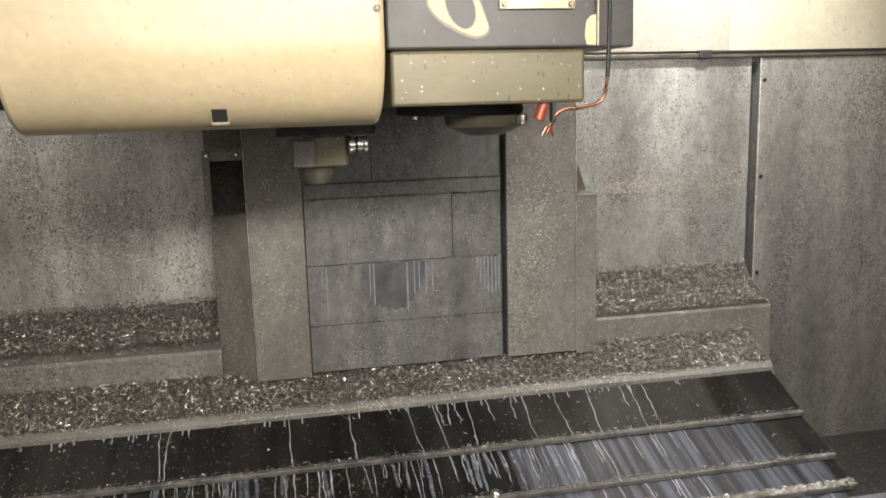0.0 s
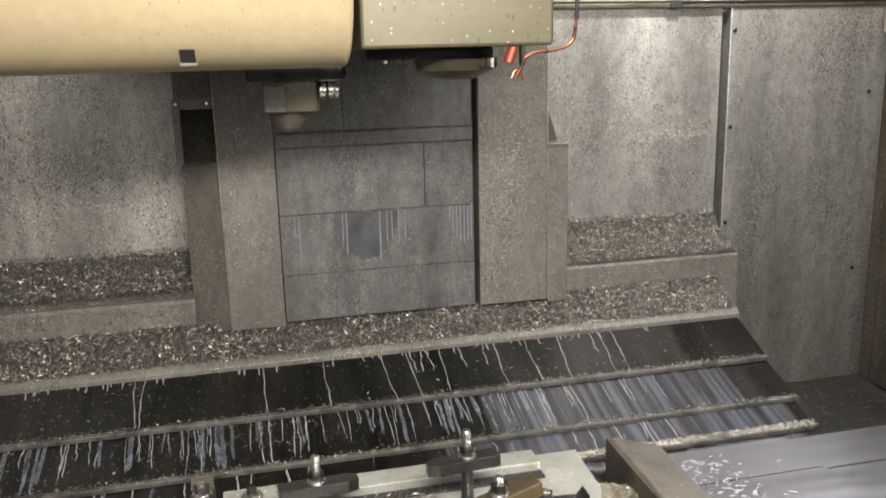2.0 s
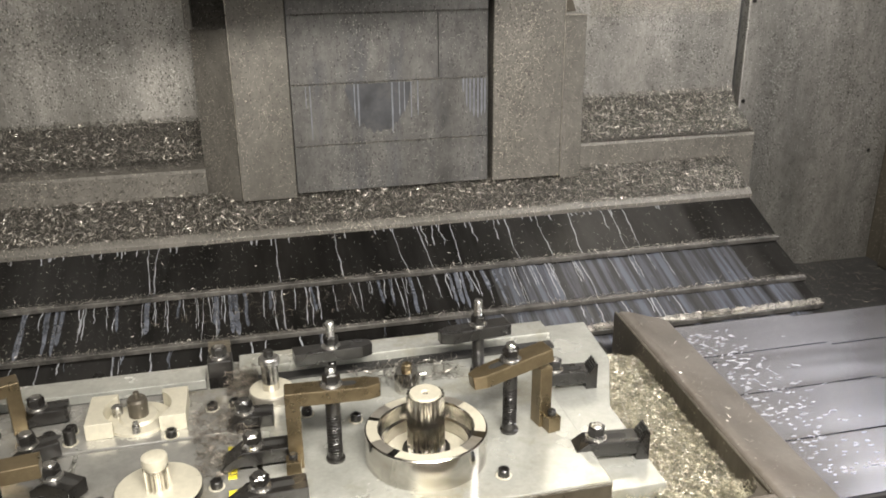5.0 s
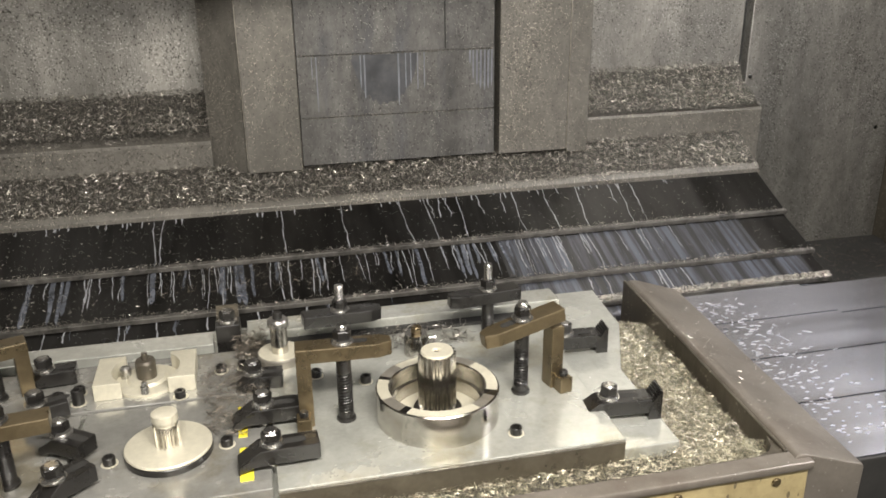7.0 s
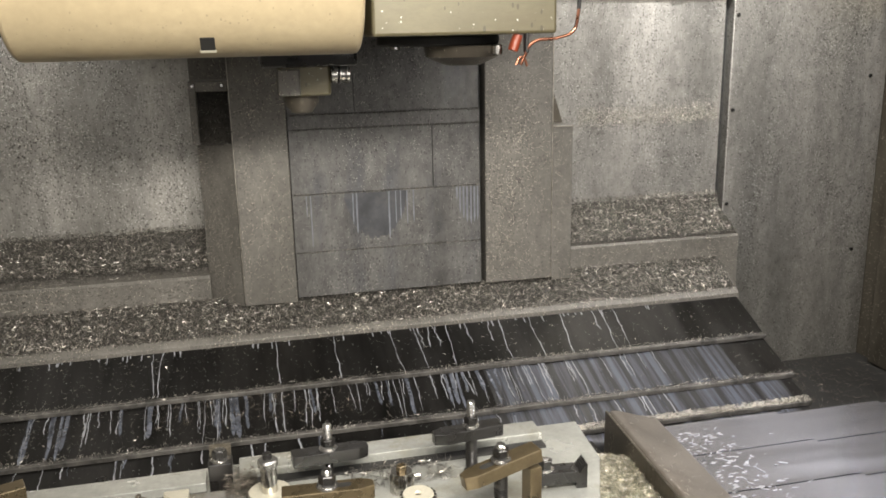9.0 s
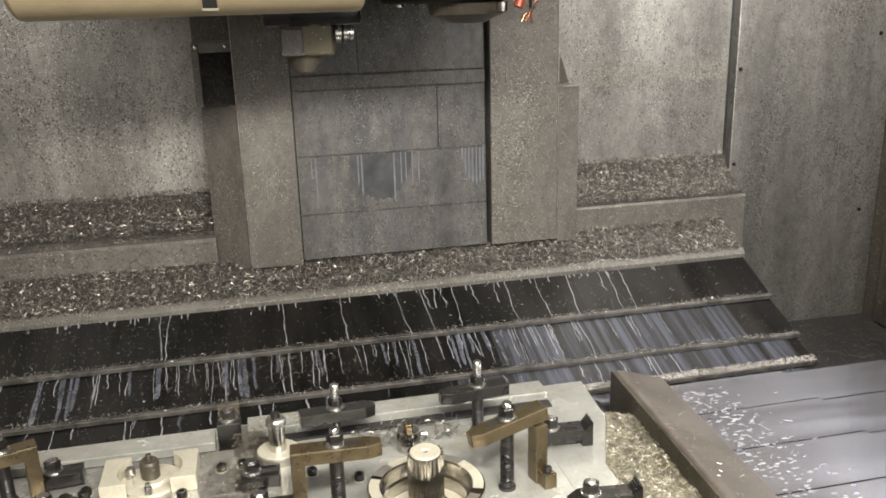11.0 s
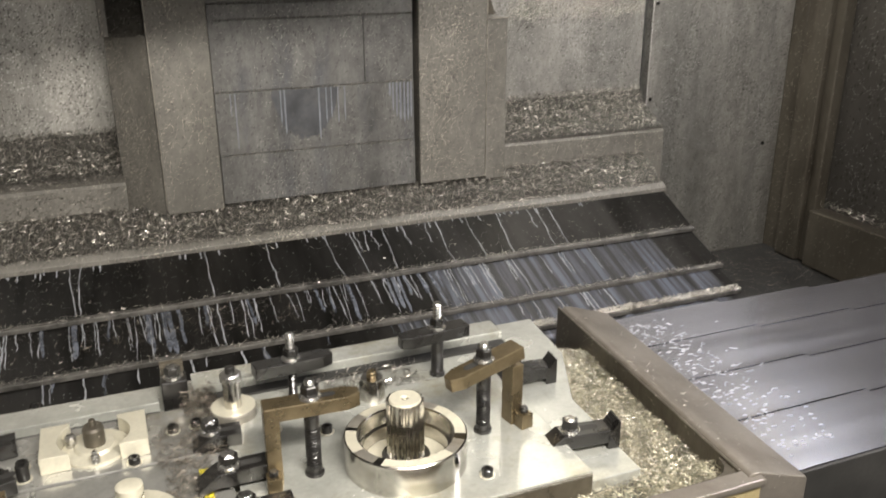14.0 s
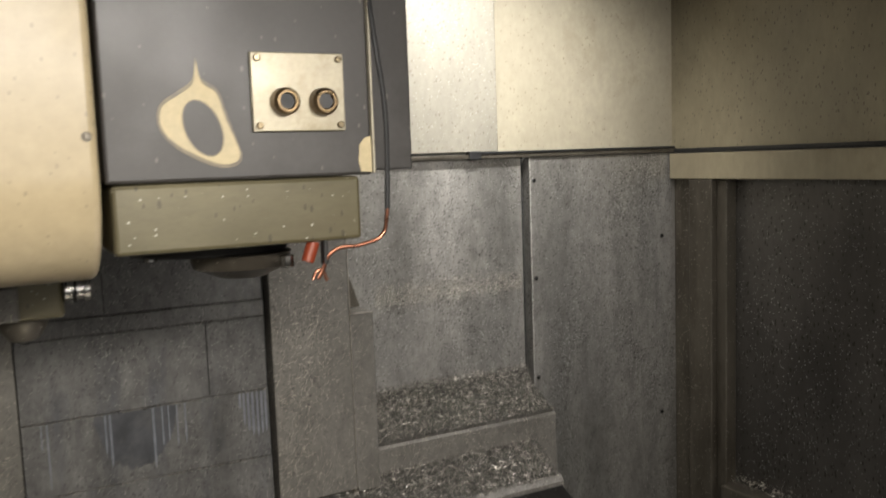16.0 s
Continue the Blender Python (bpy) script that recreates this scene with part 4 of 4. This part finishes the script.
for x, y, z in ((0.348, 0.888, PT), (0.171, 1.075, PT), (0.10, 1.11, PT), (-0.181, 0.952, 1.136), (-0.246, 1.148, 1.136), (-0.100, 1.102, 1.136), (-0.033, 0.959, 1.136), (-0.275, 1.135, 1.136), (-0.042, 1.165, 1.136), (-0.008, 1.168, 1.136)):
    cap_screw(x, y, z)


def nut_stack(t, x, y, z, r=0.0135, washer=0.0165, stud_up=0.012, bright=True):
    part("washer", lathe([(0, z), (washer, z), (washer, z + 0.0025), (r * 0.7, z + 0.0025), (0, z + 0.0025)], 28, x, y), STEEL, t, "bright washer")
    part("collar", lathe([(0, z + 0.0025), (r * 1.05, z + 0.0025), (r * 1.05, z + 0.005), (r * 0.8, z + 0.0065), (0, z + 0.0065)], 28, x, y), STEEL, t)
    part("nut", hexagon(r, z + 0.0065, z + 0.0195, x, y), BLACK, t, "dark hex nut")
    if stud_up:
        part("stud_end", threaded(r * 0.6, z + 0.019, z + 0.019 + stud_up, 0.0018, 14, x, y), STEEL, t, "threaded stud end")


def strap_clamp(x, y, turn, material, z_bar, z_base, length, tip, heel=True, stud_up=0.008, spring=True, tilt=0.0, foot=-1):
    """A slotted strap on a stud with nut and spring; tip: reach of the nose beyond the stud, along the turned x axis."""
    t = thing("strap_clamp", "brown strap clamp on a threaded stud with spring and heel block" if material is BRONZE else "black strap clamp on a threaded stud", "clamp", "strap clamps", at=(x, y, z_base), turn=turn)
    w, h, back = 0.0155, 0.021, length - tip
    R = Matrix.Translation((x, y, 0)) @ Matrix.Rotation(radians(turn), 4, "Z")
    Rb = R @ Matrix.Translation((0, 0, z_bar)) @ Matrix.Rotation(radians(tilt), 4, "Y")

    def put(name, bm, m, label="", mtx=R):
        bmesh.ops.transform(bm, matrix=mtx, verts=bm.verts[:])
        return part(name, bm, m, t, label)

    nose = prism([(-back, -w), (tip - 0.018, -w), (tip, -w * 0.55), (tip, w * 0.55), (tip - 0.018, w), (-back, w)], "z", -h / 2, h / 2, 0.0015)
    bar = put("bar", nose, material, "", Rb)
    slot = [(s * 0.016 + 0.006 * math.cos(radians(a)), 0.006 * math.sin(radians(a))) for s, rng_ in ((1, range(-90, 91, 30)), (-1, range(90, 271, 30))) for a in rng_]
    # Flat near-black face on the bar, giving the slot's shade by colour.
    bm = bmesh.new()
    bm.faces.new([bm.verts.new((u + 0.012, v, h / 2 + 0.0004)) for u, v in slot])
    bmesh.ops.transform(bm, matrix=Rb, verts=bm.verts[:])
    part("slot", bm, DARK, bar, "slot with its shade painted in")
    put("stud", threaded(0.0072, z_base, z_bar - h / 2, 0.0024, 16), BLACK, "dark threaded stud")
    if spring:
        turns, pts = 15, []
        for k in range(turns * 8 + 1):
            a = k * math.pi / 4
            pts.append((0.0092 * math.cos(a), 0.0092 * math.sin(a), z_base + 0.008 + (z_bar - h / 2 - 0.03 - z_base) * k / (turns * 8)))
        put("spring", pipe(pts, 0.0014), BLACK, "dark coil spring")
        put("spring_sleeve", cyl(0.0105, z_bar - h / 2 - 0.024, z_bar - h / 2, 20), BLACK, "black sleeve")
        put("foot_nut", lathe([(0, z_base), (0.0135, z_base), (0.0135, z_base + 0.004), (0.0105, z_base + 0.006), (0.0105, z_base + 0.014), (0, z_base + 0.014)], 20), BLACK, "dark foot collar")
    if heel:
        put("heel_block", box(-back, -back + 0.02, -0.013, 0.013, z_base, z_bar - h / 2, 0.001), BRONZE, "brown heel block")
        put("heel_foot", box(-back - 0.004, -back + 0.016, min(foot * 0.034, foot * 0.013), max(foot * 0.034, foot * 0.013), z_base, z_base + 0.024, 0.001), BRONZE, "stepped heel foot")
        put("heel_screw", cyl(0.0062, z_base + 0.024, z_base + 0.033, 14, 0.001, -back + 0.006, foot * 0.024), BLACK)
    nut_stack(t, x, y, z_bar + h / 2, 0.0125, 0.0155, stud_up)
    return t


strap_clamp(0.130, 0.982, -3, BRONZE, 1.247, PT, 0.130, 0.066, True)
strap_clamp(0.388, 0.992, 192, BRONZE, 1.246, PT, 0.128, 0.064, True, tilt=9, foot=1)
strap_clamp(0.152, 1.223, 6, BLACK, 1.181, BT, 0.13, 0.068, False, 0.026, False, 2)
strap_clamp(0.401, 1.212, 186, BLACK, 1.195, BT, 0.125, 0.070, False, 0.028, True, 0)
strap_clamp(-0.298, 0.938, 188, BRONZE, 1.216, 1.134, 0.12, 0.06, False)
strap_clamp(-0.36, 1.16, 200, BRONZE, 1.212, 1.136, 0.11, 0.06, True)

for x in (-0.62, -0.245, 0.125, 0.485):
    t = thing("round_stop", "black round rubber buffer behind the table", "buffer", "table buffers", at=(x, 1.40, 1.07))
    b = join(cyl(0.011, 0, 0.05, 20, 0.003))
    bmesh.ops.transform(b, matrix=Matrix.Translation((x, 1.352, 1.075)) @ Matrix.Rotation(radians(-62), 4, "X"), verts=b.verts[:])
    part("buffer_body", b, BLACK, t)


def toe_clamp(x, y, turn, z, length=0.105, tail=True, nut_at=-0.008, lift=0.014):
    """A black slotted toe clamp with bolt, washer and a serrated step block under its tail."""
    t = thing("toe_clamp", "black toe clamp with hex bolt and serrated step block" if tail else "black diamond toe clamp with hex bolt", "clamp", "toe clamps", at=(x, y, z), turn=turn)
    R = Matrix.Translation((x, y, z)) @ Matrix.Rotation(radians(turn), 4, "Z")

    def put(name, bm, m, label=""):
        bmesh.ops.transform(bm, matrix=R, verts=bm.verts[:])
        return part(name, bm, m, t, label)

    w, h = 0.0165, 0.018
    a, b = -length / 2, length / 2
    prof = [(a, 0.002), (a + 0.022, lift - 0.004), (b, lift - 0.004), (b, lift + h), (a + 0.028, lift + h), (a, 0.012)]
    put("bar", prism(prof, "y", -w, w, 0.0012), BLACK)
    # Slot is not cut; a near-black face carries its shade.
    bm = bmesh.new()
    slot = [(s * 0.012 + 0.0062 * math.cos(radians(q)), 0.0062 * math.sin(radians(q))) for s, rg in ((1, range(-90, 91, 30)), (-1, range(90, 271, 30))) for q in rg]
    bm.faces.new([bm.verts.new((u + 0.018, v, lift + h + 0.0004)) for u, v in slot])
    put("slot", bm, DARK, "slot painted on as a dark face")
    if tail:
        steps = [(b - 0.004, 0.0)]
        for k in range(7):
            steps += [(b - 0.004 + 0.0026 * k, lift + 0.002 + 0.0034 * k), (b - 0.004 + 0.0026 * (k + 1), lift + 0.002 + 0.0034 * k)]
        steps += [(b + 0.0145, 0.0)]
        put("step_block", prism([(u, v + 0.008 if 0 < i < len(steps) - 1 else v) for i, (u, v) in enumerate(steps)], "y", -w, w), BLACK, "serrated step block")
    nx, ny, nz = R @ Vector((nut_at, 0, lift + h))
    part("shank", cyl(0.006, z, nz, 14, 0.0005, nx, ny), STEEL, t)
    nut_stack(t, nx, ny, nz, 0.0128, 0.0155, 0)
    part("bolt_top", lathe([(0.0092, nz + 0.0194), (0.0075, nz + 0.0212), (0, nz + 0.0214)], 16, nx, ny), STEEL, t, "bright bolt top")
    return t


toe_clamp(0.506, 0.926, -6, BT, 0.104)
toe_clamp(0.516, 1.128, -4, BT, 0.095)
toe_clamp(0.026, 0.998, 0, 1.136, 0.102, False)
toe_clamp(0.033, 0.900, 2, 1.136, 0.104, False)
toe_clamp(0.015, 1.108, -4, 1.126, 0.07, False)
toe_clamp(-0.290, 1.188, 5, 1.130, 0.072, False)
toe_clamp(-0.280, 1.077, 20, 1.136, 0.062, False)
toe_clamp(-0.235, 0.985, -35, 1.136, 0.07, False)
toe_clamp(-0.226, 0.893, 40, 1.136, 0.075, False)
cap_screw(-0.243, 1.118, 1.136, 0.0085, 0.024)

# upright posts
t = thing("locating_post", "bright turned locating post on a round flange", "post", at=(0.050, 1.178, 1.112))
# Flange side is set darker than its top face.
part("flange", cyl(0.0355, BT, 1.152, 48, 0.0015, 0.050, 1.178), PLATE_EDGE, t, "dark flange side")
part("flange_top", cyl(0.034, 1.1522, 1.1535, 48, 0.0005, 0.050, 1.178), CASTING, t, "pale flange face")
part("shaft", cyl(0.0135, 1.150, 1.198, 28, 0.001, 0.050, 1.178), TURNED, t)
part("cap", lathe([(0, 1.198), (0.0165, 1.198), (0.0165, 1.207), (0.014, 1.21), (0, 1.21)], 28, 0.050, 1.178), STEEL, t)
part("cap_bolt", cyl(0.0075, 1.21, 1.221, 16, 0.001, 0.050, 1.178), BLACK, t, "black bolt head")
t = thing("locating_post", "short turned steel locating post with a cross screw", "post", at=(0.264, 1.147, PT))
part("body", lathe([(0, PT), (0.0205, PT), (0.0205, PT + 0.026), (0.018, PT + 0.03), (0.0175, PT + 0.036), (0, PT + 0.036)], 32, 0.264, 1.147), TURNED, t)
part("bolt", hexagon(0.0085, PT + 0.036, PT + 0.047, 0.264, 1.147, 0.004), BRONZE, t, "brown hex bolt")
b = cyl(0.0035, 0, 0.012, 10)
bmesh.ops.transform(b, matrix=Matrix.Translation((0.284, 1.147, PT + 0.024)) @ Matrix.Rotation(math.pi / 2, 4, "Y"), verts=b.verts[:])
part("cross_screw", b, STEEL, t)
t = thing("step_block", "black step block with bolt and serrated grey top", "step block", at=(-0.029, 1.27, BT))
part("block", box(-0.049, -0.009, 1.252, 1.285, BT, 1.172, 0.002), BLACK, t)
part("serrated_back", join(*[box(-0.047, -0.011, 1.286 + 0.004 * k, 1.29 + 0.004 * k, BT, 1.180 + 0.0045 * k) for k in range(3)]), FRAME_STEEL, t, "serrated grey back")
nut_stack(t, -0.029, 1.268, 1.172, 0.0125, 0.0155, 0)
part("bolt_top", lathe([(0.009, 1.1915), (0.0075, 1.193), (0, 1.1932)], 16, -0.029, 1.268), STEEL, t, "bright bolt top")

# turned cups and bushings further along the table
t = thing("gear_cup", "bright turned cup with a pale splined core", "gear cup", at=(-0.43, 1.13, 1.126))
part("cup", tube(0.045, 0.037, 1.126, 1.186, 56, 0.0015, -0.43, 1.13), TURNED, t)
part("core", cyl(0.037, 1.126, 1.176, 40, 0.001, -0.43, 1.13), CASTING, t, "pale oily core")
part("spline", spline_bar(0.015, 1.176, 1.20, 14, 0.003, -0.43, 1.13), CASTING, t)
for x, y, h in ((-0.385, 0.925, 0.078), (-0.322, 0.905, 0.07), (-0.44, 0.885, 0.065)):
    t = thing("bushing", "bright chromed hollow bushing", "bushing", "bushings", at=(x, y, 1.124))
    part("sleeve", tube(0.027, 0.021, 1.124, 1.124 + h, 44, 0.0012, x, y), TURNED, t)

# ---- loose chips ----


def on_profile(x0, x1, pts):
    segs = [(Vector((0, *a)), Vector((0, *b))) for a, b in zip(pts, pts[1:])]
    wts = np.array([(b - a).length for a, b in segs])
    wts /= wts.sum()

    def place(r):
        a, b = segs[r.choice(len(segs), p=wts)]
        q = a.lerp(b, r.rand())
        q.x = r.uniform(x0, x1)
        n = Vector((0, -(b - a).z, (b - a).y)).normalized()
        return q, (n if n.z > 0 else -n)
    return place


def on_floor(x0, x1, y0, y1, z, heap=0.0):
    def place(r):
        return Vector((r.uniform(x0, x1), r.uniform(y0, y1), z + heap * r.rand() ** 2)), (0, 0, 1)
    return place


DULL_LABEL, BRIGHT_LABEL = "dull grey curled metal chips", "bright curled metal chips catching the light"
LOW = [(1.948, 1.252), (1.906, 1.234), (1.846, 1.1885)]
swarf("chips", on_profile(-0.75, 1.30, LOW), 16000, 0.008, CHIP_DULL, DULL_LABEL + " on the ledge", 1, 1.0, 0.0009)
swarf("chips", on_profile(-0.75, 1.30, LOW), 7500, 0.0085, CHIP, BRIGHT_LABEL + " on the ledge", 2, 1.0, 0.0007)
for k, (x0, x1) in enumerate(((-0.75, -0.055), (0.86, 1.368))):
    UP = [(2.079, 1.41), (2.05, 1.364), (1.955, 1.319)]
    UP = UP if x0 > 0 else UP[:2] + [(1.985, 1.331)]
    swarf("chips", on_profile(x0, x1, UP), 6500, 0.007, CHIP_DULL, DULL_LABEL + " on the chute", 3 + k, 1.0, 0.0008)
    swarf("chips", on_profile(x0, x1, UP), 2200, 0.008, CHIP, BRIGHT_LABEL + " on the chute", 5 + k, 1.0, 0.0007)
swarf("chips", on_profile(-0.75, -0.055, [(2.03, 1.354), (1.957, 1.316)]), 2600, 0.007, CHIP_DULL, DULL_LABEL + " thinning out down the chute", 7, 1.0, 0.0008)
swarf("chips", on_profile(-0.75, -0.055, [(1.949, 1.312), (1.949, 1.25)]), 1000, 0.0045, CHIP_DULL, "fine chips stuck to the front of the chute", 8)
for k, (y1, z1, xr) in enumerate(lips):
    swarf("chips", on_profile(-0.7, xr, [(y1 + 0.012, z1 + 0.0065), (y1 - 0.004, z1 + 0.002)]), 1500, 0.0045, CHIP, "fine chips along a wiper edge", 10 + k, 1.0, 0.0004)
swarf("chips", on_profile(-0.7, 1.2, [(1.70, 1.1025), (1.58, 1.0555)]), 220, 0.007, CHIP_DULL, "scattered bright chips on the way cover", 20, 1.0, 0.0005)
swarf("chips", on_profile(-0.2, 0.25, [(1.69, 1.0985), (1.62, 1.07)]), 260, 0.014, CHIP_STRING, "stringy chips lying on the way cover", 25, 1.8, 0.0005)
swarf("chips", on_profile(-0.7, 0.35, [(1.69, 1.0985), (1.58, 1.0555)]), 700, 0.0045, CHIP_DULL, "fine chips scattered on the way cover", 23, 1.0, 0.0006)
swarf("chips", on_profile(-0.7, 0.0, [(1.83, 1.170), (1.72, 1.120)]), 500, 0.004, CHIP_DULL, "fine chips scattered on the way cover", 24, 1.0, 0.0006)
swarf("chips", on_profile(-0.7, 1.2, [(1.84, 1.175), (1.71, 1.116)]), 200, 0.006, CHIP, "scattered bright chips on the way cover", 21, 1.0, 0.0005)
swarf("chips", on_profile(0.62, 1.30, [(1.508, 1.023), (1.492, 1.018)]), 2600, 0.0075, CHIP, "bright chips along the lowest cover edge", 22, 1.0, 0.0006)

# the tray's filling, lower towards the rim
def tray_height(x):
    return 1.099 - 0.024 * min(1, max(0, (x - 0.57) / 0.12))


tray_heap = bed(0.555, 0.695, line_points((0.788, 0.0), (1.27, 0.0), 60), 24, 0.006, 5)
for v in tray_heap.verts:
    v.co.z += tray_height(v.co.x)
leaned(tray_heap)


def in_tray(r):
    x, y = r.uniform(0.556, 0.692), r.uniform(0.79, 1.25)
    return Vector((x + 0.056 * (y - 0.79), y, tray_height(x) + 0.009 * r.rand() ** 2)), (0, 0, 1)


tagged(link("chip_bed", tray_heap, mat("golden_swarf_bed", (0.30, 0.27, 0.19), 0.45, 0.6, 0.4, None, 0, 60, 260, 1.0, (1, 1, 1), (0.08, 0.07, 0.05), 0.56, 200, (0.75, 0.7, 0.55), 0.64, bump_depth=0.006)), "bed of oily golden metal chips in the tray", "metal chips", kind="stuff")
tagged(link("chip_bed", bed(-0.6, 0.60, line_points((0.787, 1.092), (0.848, 1.097), 8), 160, 0.006, 7), CHIP_BED), "bed of metal chips along the tray front", "metal chips", kind="stuff")
swarf("chips", in_tray, 15000, 0.0105, CHIP_GOLD, "oily golden metal chips in the tray", 30, 1.3, 0.00045)
swarf("chips", in_tray, 4500, 0.011, CHIP, "bright metal chips in the tray", 31, 1.3, 0.0004)
swarf("chips", on_floor(-0.1, 0.69, 0.79, 0.845, 1.096, 0.007), 8500, 0.010, CHIP_GOLD, "oily golden metal chips along the tray front", 32, 1.3, 0.00045)
swarf("chips", on_floor(-0.07, 0.03, 1.065, 1.16, 1.138, 0.008), 600, 0.013, CHIP_STRING, "stringy metal chips between the clamps", 33, 1.8, 0.00045)
swarf("chips", on_floor(-0.02, 0.03, 1.19, 1.27, 1.130, 0.022), 800, 0.014, CHIP_STRING, "stringy metal chips between the clamps", 34, 1.8, 0.00045)
swarf("chips", on_floor(-0.06, 0.0, 0.97, 1.07, 1.139, 0.008), 450, 0.012, CHIP_STRING, "stringy metal chips beside the gear blank", 35, 1.8, 0.00045)
swarf("chips", on_floor(0.18, 0.37, 1.175, 1.26, 1.120, 0.012), 350, 0.014, CHIP_DULL, "metal chips behind the fixture plate", 36)
swarf("chips", on_floor(0.71, 0.81, 0.79, 1.36, 1.118, 0.001), 60, 0.010, CHIP, "scattered chips on the tray rim", 37, 1.0, 0.0004)
swarf("chips", on_profile(1.31, 1.86, [(2.06, 0.86), (1.36, 0.86)]), 1800, 0.013, CHIP_STRING, "dark chips in the corner gutter", 38, 1.0, 0.0006)
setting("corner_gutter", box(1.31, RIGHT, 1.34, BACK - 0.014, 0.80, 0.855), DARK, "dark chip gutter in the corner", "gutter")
swarf("chips", on_floor(1.875, 1.925, 1.1, 1.85, 1.05, 0.01), 500, 0.012, CHIP, "chips on the door sill", 39)


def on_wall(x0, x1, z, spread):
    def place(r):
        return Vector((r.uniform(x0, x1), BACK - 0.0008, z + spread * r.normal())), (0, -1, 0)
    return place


# Band of bright chips stands in for a reflection in the steel.
swarf("chips", on_wall(0.94, 1.365, 1.635, 0.017), 5200, 0.0025, CHIP, "fine bright chips on the wall, drawing its glints", 50, 1.0, 0.0007)
swarf("chips", on_wall(0.88, 1.365, 1.70, 0.13), 900, 0.004, CHIP_DULL, "fine dull chips stuck to the wall", 51)
swarf("chips", on_wall(-0.75, -0.07, 1.62, 0.10), 1300, 0.0055, CHIP_DULL, "fine dull chips stuck to the wall", 52)
swarf("chips", on_wall(-0.75, -0.30, 1.64, 0.05), 900, 0.0036, CHIP, "fine bright chips on the wall, drawing its glints", 53)
for k, z in enumerate((1.361, 1.5025, 1.657, 1.691)):
    def seam(r, z=z):
        return Vector((r.uniform(0.155, 0.615), 1.9085 + 0.0025 * (k > 0), z + 0.0012 * r.normal())), (0, -1, 0)
    swarf("chips", seam, 260, 0.0045, CHIP_DULL if k < 2 else CHIP_BED, "fine chips caught along a panel seam", 60 + k)
